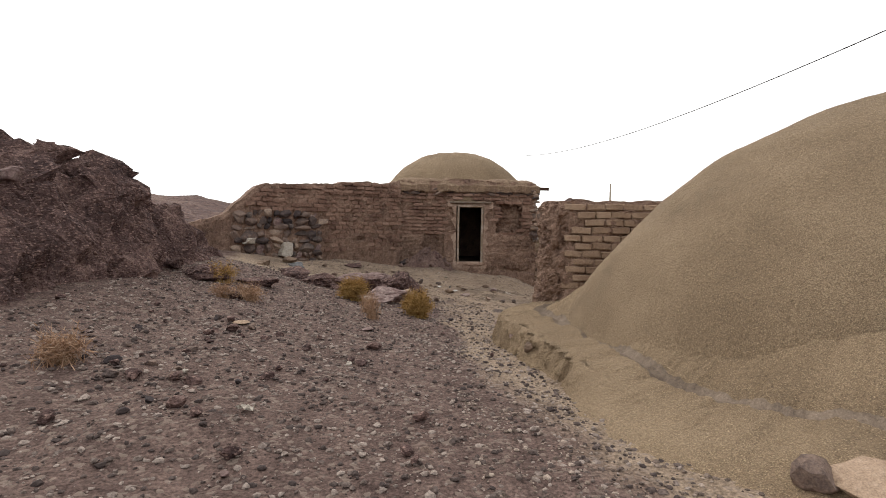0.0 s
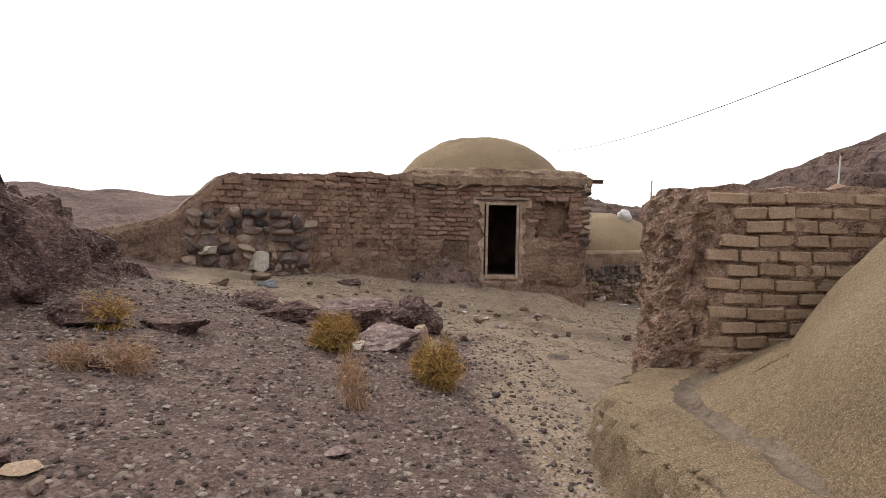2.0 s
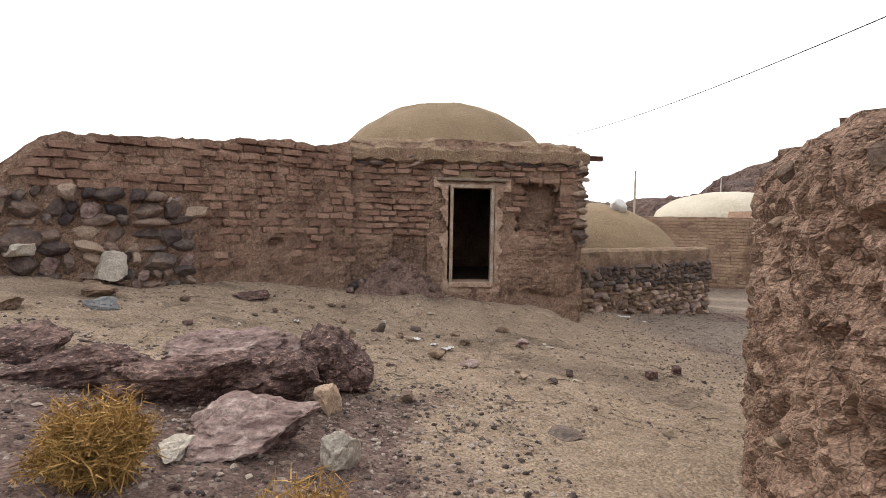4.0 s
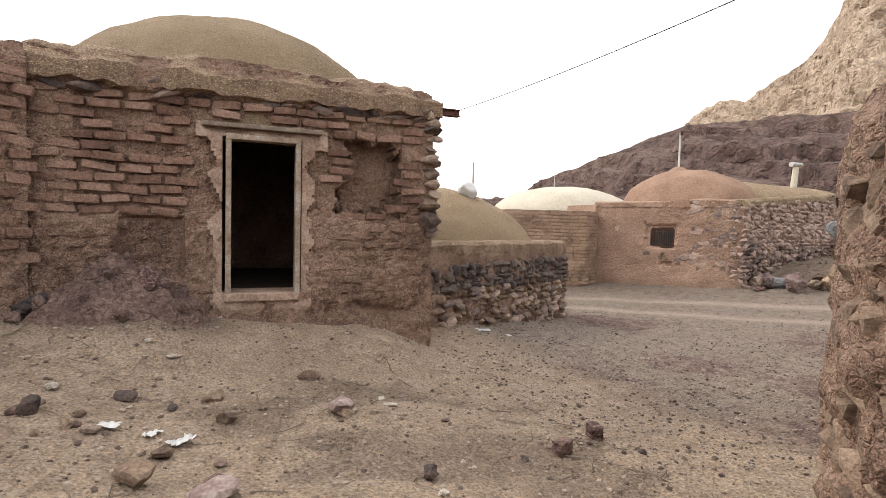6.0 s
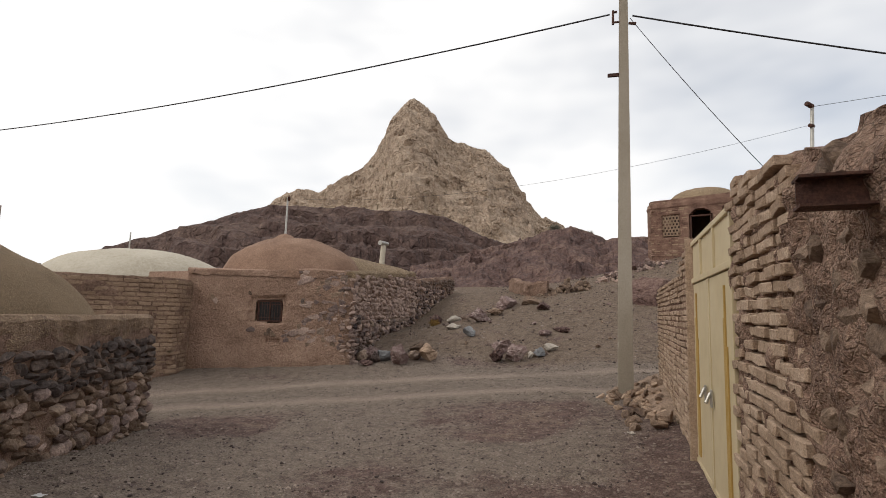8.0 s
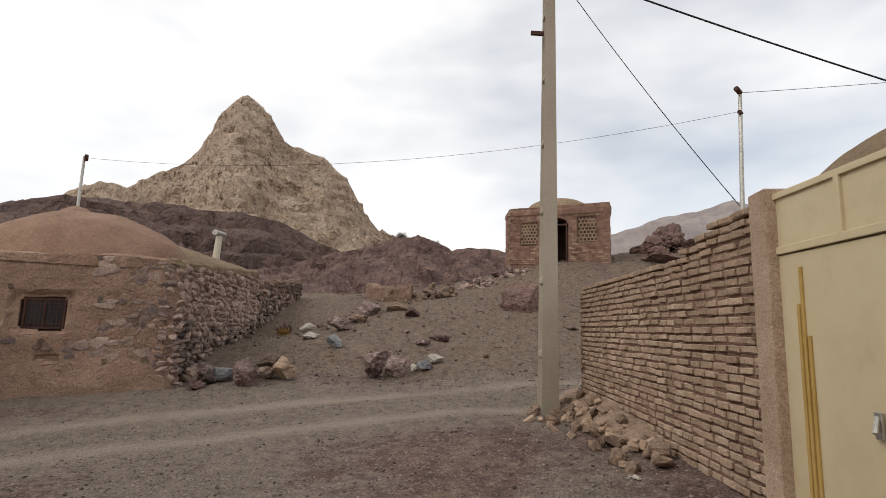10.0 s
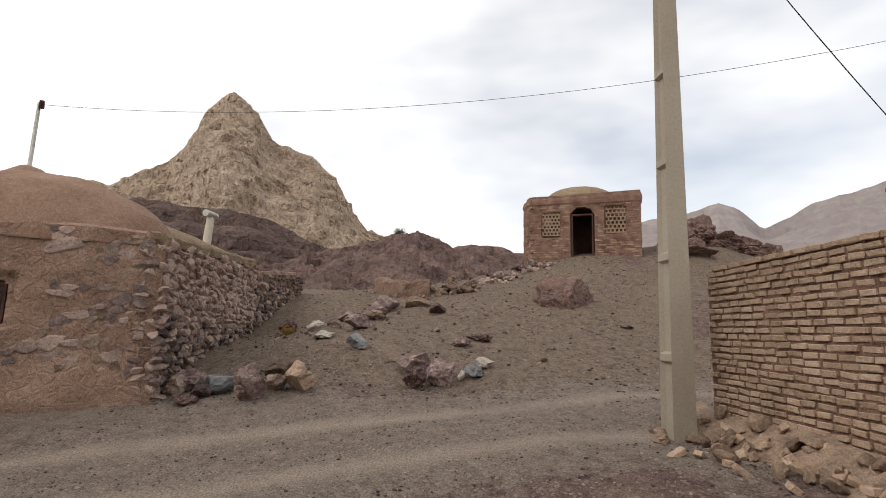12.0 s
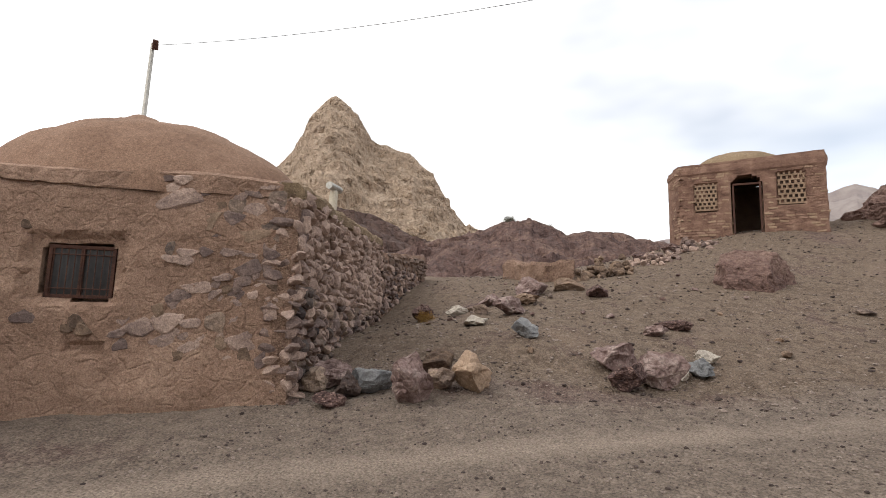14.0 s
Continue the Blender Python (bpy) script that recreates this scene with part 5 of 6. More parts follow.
def house_e():
    th = thing("brick_shed", "small brick shed behind the yard wall", "shed")
    path = Path([(15.98, 8.0), (15.95, 10.95), (15.0, 10.85), (14.9, 7.5)])
    core = relief("wall", path, lambda s: -0.5, lambda s: 2.75 + 0.05 * fbm(s * 3, 1, 0) + 0.15 * smooth01((s - 3.0) / 0.4), 0.3, M_BRICK_A, th, step=0.12, amp=0.03)
    lay_bricks(path, 2.7, 5.2, 1.3, 2.9, (0.24, 0.11, 0.075), BR_A, core, None, out=0.02, joint=0.02, limit=200, mat=M_BRICK_A)
    verts = [(15.9, 8.0, 2.75), (15.9, 10.85, 2.75), (15.1, 10.75, 2.75), (15.0, 7.5, 2.75)]
    part("roof", mesh_of("roof", verts, [(0, 1, 2, 3)], M_MUD), None, th)
    bm = bmesh.new()
    tube(bm, (15.62, 10.65, 2.4), (15.72, 10.5, 5.45), 0.045, 0.035, 8)
    mast = part("mast", bm, M_STEEL, th, "galvanised service mast")
    b2 = bmesh.new()
    tube(b2, (15.72, 10.5, 5.43), (15.6, 10.62, 5.47), 0.05, 0.05, 8)
    tube(b2, (15.72, 10.5, 5.0), (15.62, 10.58, 5.0), 0.04, 0.04, 8)
    part("insulator", b2, M_RUST, mast)


house_e()

# ---- utility pole ----


def pole():
    base = Vector((15.30, 14.26, ground(15.30, 14.26) - 0.3))
    th = thing("utility_pole", "tall tapered concrete utility pole with recessed panels", "utility pole", at=base)
    H = 9.9
    bm = bmesh.new()

    def half(z):
        f = z / H
        return 0.165 * (1 - f) + 0.09 * f, 0.160 * (1 - f) + 0.09 * f

    zs = [0.0]
    z = 1.28
    while z < H - 0.6:
        zs += [z, z + 0.09]
        z += 1.33
    zs.append(H)
    rings = []
    # section: flange, recess and flange on the two panelled faces
    for i, z in enumerate(zs):
        a, b = half(z)
        rings.append([(x, y, z) for x, y in ((-a, -b), (a, -b), (a, b), (-a, b))])
    vs = [[bm.verts.new(p) for p in r] for r in rings]
    for r0, r1 in zip(vs, vs[1:]):
        for k in range(4):
            bm.faces.new((r0[k], r0[(k + 1) % 4], r1[(k + 1) % 4], r1[k]))
    bm.faces.new(vs[0][::-1])
    bm.faces.new(vs[-1])
    panels = []
    for f in list(bm.faces):
        f.normal_update()
        if abs(f.normal.y) > 0.9 and f.calc_area() > 0.06:
            panels.append(f)
    bmesh.ops.inset_individual(bm, faces=panels, thickness=0.05, depth=-0.055)
    part("shaft", bm, M_CONCRETE, th)
    hw = bmesh.new()
    tube(hw, (-0.02, 0.22, 9.15), (-0.02, 0.14, 9.15), 0.03, 0.03, 8)
    tube(hw, (-0.10, 0.10, 8.85), (-0.10, 0.26, 8.85), 0.025, 0.025, 8)
    tube(hw, (-0.10, 0.24, 8.8), (-0.10, 0.24, 9.15), 0.03, 0.025, 8)
    part("insulator", hw, M_RUST, th)
    h2 = bmesh.new()
    tube(h2, (0.0, -0.12, 8.85), (0.05, -0.28, 8.85), 0.03, 0.04, 8)
    part("insulator", h2, M_RUST, th)
    br = bmesh.new()
    box(br, -0.03, 0.03, 0.10, 0.36, 7.55, 7.63, 0.006)
    part("bracket", br, M_RUST, th)
    th.rotation_euler = (radians(0.4), 0, radians(10))


pole()


def wire(name, a, b, sag, r, label):
    cu = bpy.data.curves.new(name, "CURVE")
    cu.dimensions, cu.bevel_depth, cu.bevel_resolution = "3D", r, 1
    sp = cu.splines.new("POLY")
    n = 28
    sp.points.add(n)
    a, b = Vector(a), Vector(b)
    for i in range(n + 1):
        f = i / n
        p = a.lerp(b, f) - Vector((0, 0, sag * 4 * f * (1 - f)))
        sp.points[i].co = (*p, 1)
    cu.materials.append(M_WIRE)
    tagged(new(name, cu), label, "cable")


wire("power_cable", (15.25, 14.5, 8.1), (12.5, 60.0, 9.12), 1.05, 0.019, "black twisted power cable sagging from the pole")
wire("power_cable", (15.35, 14.0, 8.02), (21.5, -11.0, 3.2), 0.5, 0.019, "black twisted power cable sagging from the pole")
wire("service_cable", (15.35, 14.05, 7.97), (15.65, 10.62, 3.1), 0.12, 0.008, "thin black service cable to the shed")
wire("service_cable", (15.66, 10.55, 5.02), (16.7, 25.18, 4.62), 0.55, 0.0035, "thin wire strung between two masts")
wire("service_cable", (15.7, 10.52, 5.42), (17.5, -10.0, 8.6), 0.4, 0.005, "thin wire strung from the shed mast")


def far_pole(x, y, top, r):
    g = ground(x, y)
    bm = bmesh.new()
    tube(bm, (0, 0, -0.3), (0, 0, top - g), r, r * 0.7, 8)
    tagged(part("far_pole", bm, M_CONCRETE, m=pose(x, y, g)), "slim grey utility pole in the distance", "utility pole")


far_pole(12.75, 34.3, 4.16, 0.07)

# ---- boulders and stones ----
SEED = [200]


def boulder(x, y, size, mat, label, turn=0.0, sink=0.25, sub=4, cuts=17, rough=0.10, group="", name="rock", lift=0.0):
    """One rock of the given length, depth and height, bedded in the ground."""
    SEED[0] += 1
    me = rock_mesh(name, mat, SEED[0], sub=sub, cuts=cuts, rough=rough)
    lx, ly, lz = size
    low = min(v.co.z for v in me.vertices)
    z = ground(x, y) - low * lz - sink * lz + lift
    ob = part(name, me, None, m=pose(x, y, z, 0, 0, turn) @ Matrix.Diagonal((lx, ly, lz, 1)))
    return tagged(ob, label, "rock", group)


MID = "purple boulders beside the path"
boulder(-0.24, 12.25, (0.72, 1.0, 0.74), M_ROCK, "dark purple boulder half buried in the bank", -10, 0.25, 5, group=MID)
boulder(-1.15, 11.50, (1.2, 0.85, 0.58), M_ROCK, "cracked dark purple boulder half buried in the bank", 6, 0.25, 5, group=MID)
boulder(-0.56, 11.66, (0.66, 0.75, 0.52), M_ROCK, "squat dark purple boulder half buried in the bank", 24, 0.25, 5, group=MID)
boulder(-1.12, 12.32, (1.1, 0.6, 0.5), M_PINK, "low purple slab of rock in the bank", -6, 0.28, 5, group=MID)
boulder(-2.0, 11.45, (1.05, 0.8, 0.5), M_ROCK, "low dark purple rock in the bank", 15, 0.3, 5, group=MID)
boulder(-2.6, 11.65, (0.9, 0.7, 0.42), M_ROCK, "low dark purple slab of rock in the bank", 40, 0.35, 4, group=MID)
boulder(-0.62, 10.75, (1.0, 0.66, 0.38), M_PINK, "pink veined angular rock on the path's edge", 14, 0.25, 5)
boulder(0.06, 10.45, (0.26, 0.24, 0.34), M_WHITE, "pale cream stone on the gravel", 30)
boulder(-0.12, 11.40, (0.24, 0.20, 0.36), M_BRICK_N, "upright yellow-brown stone beside the boulders", 20, 0.12)
boulder(-0.92, 10.42, (0.32, 0.26, 0.15), M_WHITE, "flat pale stone on the gravel", 80)
boulder(-3.45, 9.2, (0.75, 0.55, 0.42), M_ROCK, "dark purple stone under dry grass", 10, 0.3)
boulder(-2.75, 9.5, (0.9, 0.4, 0.22), M_ROCK, "low purple ledge of rock", -5, 0.35)
boulder(-2.62, 8.1, (0.26, 0.2, 0.16), M_ROCK, "small dark stone on the gravel", 30)
boulder(0.62, 16.42, (0.62, 0.45, 0.5), M_ROCK, "purple rock breaking out of the earth bank", 20, 0.42, 5)
boulder(1.05, 16.55, (0.4, 0.35, 0.26), M_ROCK, "purple rock at the wall's foot", 70, 0.3)
boulder(-0.28, 16.55, (0.42, 0.34, 0.30), M_STONE_D, "dark stone at the wall's foot", 70, 0.2)
boulder(-0.10, 16.75, (0.34, 0.30, 0.24), M_STONE_W, "brown stone at the wall's foot", 20, 0.2)
boulder(-1.66, 15.15, (0.55, 0.4, 0.24), M_ROCK, "dark slab at the wall's foot", 25, 0.3)
boulder(-3.2, 13.9, (0.5, 0.35, 0.2), M_STONE_W, "brown slab lying below the ruined wall", 35, 0.3)
boulder(-2.9, 13.4, (0.4, 0.3, 0.18), M_BLUE, "grey slab lying below the ruined wall", 5, 0.3)
boulder(-3.6, 12.9, (0.45, 0.32, 0.2), M_STONE_W, "brown slab lying below the ruined wall", -25, 0.3)



def earth_heap(x, y, r, h):
    """Crumbled earth fallen from the wall, with clods in it."""
    th = thing("earth_heap", "heap of crumbled purple earth and rock below the wall", "rubble", at=(x, y, ground(x, y)))
    bm = bmesh.new()
    bmesh.ops.create_grid(bm, x_segments=46, y_segments=34, size=1.0)
    for v in bm.verts:
        u, w = v.co.x, v.co.y
        q = math.hypot(u + 0.15 * fbm(u * 2, w * 2, 3), w)
        px, py = u * r, w * r * 0.75
        z = h * max(0.0, 1 - q) ** 0.8 * (0.8 + 0.5 * fbm(u * 2.6, w * 2.6, 1)) + 0.07 * fbm(u * 7, w * 7, 5) * smooth01((1.05 - q) / 0.2) - 0.05 * smooth01((q - 0.85) / 0.15)
        v.co = Vector((px, py, ground(x + px, y + py) - ground(x, y) + z))
    part("earth", bm, M_HEAP, th)
    rnd = random.Random(31)
    for k in range(34):
        a, q = rnd.uniform(0, 6.283), rnd.random() ** 0.6
        px, py, s = math.cos(a) * q * r * 1.05, math.sin(a) * q * r * 0.75, rnd.uniform(0.05, 0.2)
        part("clod", rnd.choice(CLODS), None, th, m=pose(px, py, ground(x + px, y + py) - ground(x, y) + h * max(0.0, 1 - q) ** 0.8 * 0.85, rnd.uniform(0, 360), rnd.uniform(0, 90), rnd.uniform(0, 360)) @ Matrix.Diagonal((s, s * 0.8, s * 0.7, 1)))


CLODS = [rock_mesh("clod", M_HEAP, 400 + k, sub=2, cuts=12) for k in range(5)]
earth_heap(0.42, 16.52, 0.85, 0.42)

ROW = "row of rocks at the roadside"
boulder(17.17, 21.90, (0.76, 0.55, 0.46), M_PINK, "rose-brown rock at the roadside", 20, 0.15, group=ROW)
boulder(17.02, 21.30, (0.76, 0.51, 0.46), M_BLUE, "blue-grey rock at the roadside", -35, 0.15, group=ROW)
boulder(16.48, 20.64, (0.63, 0.54, 0.63), M_PINK, "dark red rock at the roadside", 60, 0.12, group=ROW)
boulder(17.77, 20.60, (0.76, 0.56, 0.51), M_STONE_W, "brown rock at the roadside", 10, 0.12, group=ROW)
boulder(17.14, 20.02, (0.71, 0.54, 0.46), M_BRICK_N, "pale orange rock at the roadside", -20, 0.12, group=ROW)
boulder(17.09, 20.43, (0.51, 0.41, 0.32), M_STONE, "grey-brown rock at the roadside", 75, 0.15, group=ROW)
boulder(17.34, 22.52, (0.44, 0.37, 0.37), M_PINK, "small red rock at the house corner", 0, 0.15, group=ROW)
boulder(16.83, 22.09, (0.49, 0.39, 0.32), M_STONE, "small brown rock at the house corner", 40, 0.15, group=ROW)
boulder(16.25, 21.52, (0.41, 0.32, 0.24), M_ROCK, "small dark rock at the house corner", 80, 0.15, group=ROW)
boulder(16.63, 21.46, (0.49, 0.41, 0.37), M_STONE_D, "dark rock at the house corner", 15, 0.15, group=ROW)
KNOT = "cluster of rocks on the slope"
boulder(18.69, 18.21, (0.71, 0.54, 0.55), M_PINK, "angular red-brown rock on the slope", 25, 0.12, group=KNOT)
boulder(17.78, 18.04, (0.62, 0.45, 0.47), M_ROCK, "dark purple rock on the slope", -25, 0.12, group=KNOT)
boulder(18.20, 17.67, (0.73, 0.54, 0.55), M_PINK, "rose-brown rock on the slope", 70, 0.12, group=KNOT)
boulder(18.56, 17.27, (0.25, 0.21, 0.25), M_WHITE, "small pale stone on the slope", 10, 0.15, group=KNOT)
boulder(18.70, 17.02, (0.52, 0.43, 0.30), M_BLUE, "blue-grey rock on the slope", 30, 0.15, group=KNOT)
boulder(19.25, 16.85, (0.49, 0.32, 0.30), M_WHITE, "pale stone on the slope", -30, 0.15, group=KNOT)
UP = "slabs strewn up the slope"
boulder(19.46, 19.57, (0.60, 0.44, 0.46), M_BLUE, "pointed grey-green block on the slope", 20, 0.12, group=UP)
boulder(20.77, 20.78, (0.85, 0.5, 0.26), M_WHITE, "flat pale slab on the slope", 10, 0.2, group=UP)
boulder(22.43, 20.98, (0.55, 0.4, 0.28), M_STONE, "tilted slab on the slope", 50, 0.2, group=UP)
boulder(22.02, 20.18, (0.95, 0.6, 0.42), M_PINK, "red-brown slab on the slope", -10, 0.2, group=UP)
boulder(23.49, 20.12, (0.9, 0.6, 0.34), M_STONE_W, "brown slab on the slope", 30, 0.2, group=UP)
boulder(24.89, 20.06, (1.5, 0.9, 0.62), M_PINK, "large orange-brown rock on the slope", 5, 0.2, group=UP)
boulder(25.40, 19.20, (1.0, 0.7, 0.5), M_STONE_W, "brown rock on the slope", 65, 0.2, group=UP)
boulder(23.9, 21.0, (1.1, 0.6, 0.4), M_PINK, "red-brown slab on the slope", 25, 0.2, group=UP)
boulder(22.9, 21.6, (0.8, 0.5, 0.3), M_WHITE, "pale slab below the stone wall", -15, 0.2, group=UP)
boulder(23.2, 22.6, (1.3, 0.7, 0.5), M_ROCK, "dark rock below the stone wall", 12, 0.2, group=UP)
boulder(24.42, 18.31, (0.85, 0.5, 0.36), M_ROCK, "dark rock on the slope", 20, 0.2, group=UP)
boulder(26.30, 14.50, (2.3, 1.9, 1.6), M_CLAYROCK, "low purple boulder on the slope below the hut", 75, 0.45, 5, cuts=12, rough=0.07, group=UP)
boulder(21.45, 16.97, (0.75, 0.45, 0.32), M_ROCK, "low purple rock on the slope", 40, 0.2, group=UP)
boulder(20.86, 17.39, (0.7, 0.45, 0.3), M_PINK, "low red rock on the slope", 0, 0.2, group=UP)
boulder(24.0, 12.80, (0.6, 0.35, 0.2), M_STONE, "flat stone on the slope", 30, 0.2, group=UP)
for x, y, size, turn in ((36.4, 6.7, (3.0, 2.2, 2.0), 15), (37.6, 5.4, (3.4, 2.6, 2.3), -25), (38.4, 3.6, (3.6, 2.4, 1.9), 50), (36.6, 4.6, (2.0, 1.5, 1.2), 80), (38.2, 1.9, (3.0, 2.2, 1.5), 10), (36.9, 3.0, (1.9, 1.3, 0.9), -40)):
    boulder(x, y, size, M_CLAYROCK, "jagged purple rock of the outcrop beside the hut", turn, 0.42, 5, cuts=22, rough=0.15, group="outcrop rocks beside the hut")
boulder(34.6, 6.9, (2.0, 1.4, 1.0), M_CLAYROCK, "red rock beside the hut", 50, 0.3, 5)
boulder(33.2, 15.4, (1.3, 0.8, 0.55), M_ROCK, "purple rocks on the hut's bank", 10, 0.3)
boulder(32.2, 16.6, (1.6, 0.9, 0.6), M_ROCK, "purple rocks on the hut's bank", -20, 0.3)

# rubble ruin on the slope


def ruin():
    th = thing("ruined_stones", "collapsed hut reduced to a low mud wall and stone piles", "ruin")
    path = Path([(27.77, 19.02), (27.78, 20.0), (30.65, 21.79)][::-1])
    lo = lambda s: ground(*path.raw(s)) - 0.3
    relief("mud_wall", path, lo, lambda s: lo(s) + 0.95 + 0.16 * fbm(s * 0.9, 2, 1), 0.5, M_MUDWALL, th, step=0.1, amp=0.08)
    rnd = random.Random(23)
    for cx, cy, count, wide, high, kind in ((28.38, 18.3, 46, 0.42, 0.85, ST_W), (28.56, 17.59, 46, 0.42, 0.8, ST_W), (31.0, 16.26, 60, 1.0, 0.5, ST_P), (32.76, 14.82, 50, 1.1, 0.4, ST_P), (27.77, 19.02, 24, 0.6, 0.3, ST_W)):
        for k in range(count):
            a, q = rnd.uniform(0, 6.283), rnd.random() ** 0.6
            x, y = cx + 0.3 + wide * q * math.cos(a), cy + wide * q * math.sin(a)
            r = rnd.uniform(0.16, 0.36)
            part("stone", rnd.choice(kind), None, th, m=pose(x, y, ground(x, y) + high * (1 - q) * rnd.random(), rnd.uniform(0, 360), 0, rnd.uniform(0, 360)) @ Matrix.Diagonal((r, r * 0.8, r * 0.65, 1)))

ruin()

# small loose stones that stand out one by one
SMALL = "loose stones on the ground"


def pebble_rock(x, y, r, mat, label, flat=0.6):
    boulder(x, y, (r, r * random.uniform(0.65, 0.95), r * flat), mat, label, random.uniform(0, 360), 0.15, 2, 10, group=SMALL)


pebble_rock(-0.60, 7.15, 0.20, M_PINK, "flat pinkish stone on the gravel", 0.25)
pebble_rock(-2.05, 6.45, 0.18, M_BRICK_N, "flat yellow stone on the gravel", 0.3)
pebble_rock(-0.45, 5.98, 0.17, M_ROCK, "dark stone on the gravel")
pebble_rock(-0.51, 5.40, 0.15, M_ROCK, "dark stone on the gravel")
pebble_rock(-1.07, 3.15, 0.14, M_ROCK, "dark stone on the gravel")
pebble_rock(-0.03, 3.28, 0.11, M_ROCK, "dark stone on the gravel")
pebble_rock(0.07, 3.85, 0.13, M_ROCK, "dark stone on the gravel")
pebble_rock(2.14, 2.64, 0.22, M_STONE_D, "dark upright stone on the tan earth", 1.0)
pebble_rock(1.97, 3.70, 0.18, M_STONE_D, "brown clod on the tan earth")
pebble_rock(2.40, 2.55, 0.40, M_BRICK_N, "orange-brown stone on the tan earth", 0.5)
pebble_rock(2.10, 15.55, 0.24, M_STONE_W, "brown stone below the doorway", 0.5)
pebble_rock(2.19, 14.54, 0.22, M_PINK, "red stone below the doorway", 0.6)
pebble_rock(2.60, 13.63, 0.11, M_STONE_D, "dark stone on the lane", 0.9)
pebble_rock(0.92, 13.63, 0.19, M_STONE_W, "rounded brown stone on the lane", 0.7)
pebble_rock(1.31, 13.53, 0.26, M_PINK, "red stone on the lane", 0.45)
pebble_rock(0.52, 12.00, 0.18, M_STONE_D, "brown stone on the lane", 0.6)
pebble_rock(2.20, 13.00, 0.11, M_STONE_D, "dark stone on the lane", 0.7)
pebble_rock(1.86, 11.50, 0.36, M_STONE, "pale worn stone set in the lane", 0.14)
pebble_rock(0.70, 14.9, 0.15, M_STONE_D, "dark stone below the bank", 0.6)
pebble_rock(1.30, 15.0, 0.16, M_STONE_W, "brown stone below the bank", 0.5)
pebble_rock(-0.2, 14.3, 0.14, M_STONE_W, "brown stone below the bank", 0.6)
pebble_rock(0.2, 14.6, 0.16, M_STONE_D, "dark stone below the bank", 0.8)
for k in range(40):
    x, y = random.uniform(-3.6, 1.0), random.uniform(2.6, 10.5)
    pebble_rock(x, y, random.uniform(0.04, 0.085), random.choice((M_ROCK, M_ROCK, M_STONE_D, M_PINK, M_WHITE)), "small stone on the purple gravel")
for k in range(24):
    x, y = random.uniform(-1.8, 4.8), random.uniform(11.8, 16.2)
    pebble_rock(x, y, random.uniform(0.04, 0.09), random.choice((M_STONE, M_STONE_D, M_STONE_W, M_WHITE)), "small stone on the dusty lane")
for k in range(40):
    x, y = random.uniform(18.5, 28), random.uniform(13.0, 22.0)
    pebble_rock(x, y, random.uniform(0.07, 0.2), random.choice((M_STONE, M_PINK, M_STONE_W, M_ROCK)), "small stone on the slope")

for k in range(40):
    x, y = random.gauss(-0.2, 1.3), random.uniform(12.6, 15.6)
    pebble_rock(x, y, random.uniform(0.05, 0.15), random.choice((M_STONE_W, M_STONE_W, M_HEAP, M_STONE)), "small stone in the debris below the bank")
for k in range(46):
    x, y = random.gauss(-2.3, 0.7), random.gauss(5.2, 1.0)
    pebble_rock(x, y, random.uniform(0.05, 0.15), random.choice((M_ROCK, M_ROCK, M_STONE_D)), "dark stone on the purple gravel")

# dark half bricks on the lane
for x, y, a in ((3.80, 13.86, 20), (4.24, 14.03, 75)):
    bm = bmesh.new()
    box(bm, -0.075, 0.075, -0.05, 0.05, 0.0, 0.12, 0.012)
    tagged(part("brick_half", bm, M_ROCK, m=pose(x, y, ground(x, y) - 0.01, 0, 0, a)), "dark broken half brick lying on the lane", "brick", "half bricks on the lane")

# fallen bricks along the foot of the brick wall
for k in range(95):
    f = random.random() ** 0.8
    x = 15.7 - 4.3 * f + random.gauss(0, 0.2)
    wall_y = 12.92 + (x - 9.8) / 6.05 * 0.67
    y = wall_y + 0.12 + abs(random.gauss(0, 0.30 + 0.25 * (1 - f)))
    pile = 0.28 * math.exp(-((y - wall_y) / 0.4) ** 2) * (0.4 + 0.6 * (x > 12.8))
    sz = random.choice(((0.2, 0.1, 0.06), (0.12, 0.1, 0.06), (0.1, 0.08, 0.06)))
    if random.random() < 0.45:
        me, sc, lab, cat = random.choice(ST_W), (random.uniform(0.1, 0.26),) * 2 + (random.uniform(0.08, 0.16),), "broken stone fallen at the brick wall's foot", "stone"
    else:
        me, sc, lab, cat = random.choice(BR_N), sz, "fallen buff brick at the brick wall's foot", "brick"
    tagged(part("fallen_" + cat, me, None, m=pose(x, y, ground(x, y) + pile * random.uniform(0.4, 1.0) + 0.03, random.gauss(0, 25), random.gauss(0, 25), random.uniform(0, 360)) @ Matrix.Diagonal((*sc, 1))), lab, cat, "rubble at the brick wall")
bm = bmesh.new()
bmesh.ops.create_grid(bm, x_segments=60, y_segments=14, size=0.5)
for v in bm.verts:
    x = 13.9 + v.co.x * 4.6
    y = 12.92 + (x - 9.8) / 6.05 * 0.67 + (v.co.y + 0.5) * 1.1
    d = (v.co.y + 0.5) * 1.1
    v.co = Vector((x, y, ground(x, y) - 0.05 + 0.26 * math.exp(-(d / 0.45) ** 2) * smooth01((x - 11.6) / 1.0) + 0.05 * fbm(x * 4, y * 4, 2)))
tagged(part("rubble_bank", bm, M_STONE_W, smooth=True), "bank of crumbled mud below the brick wall", "rubble")
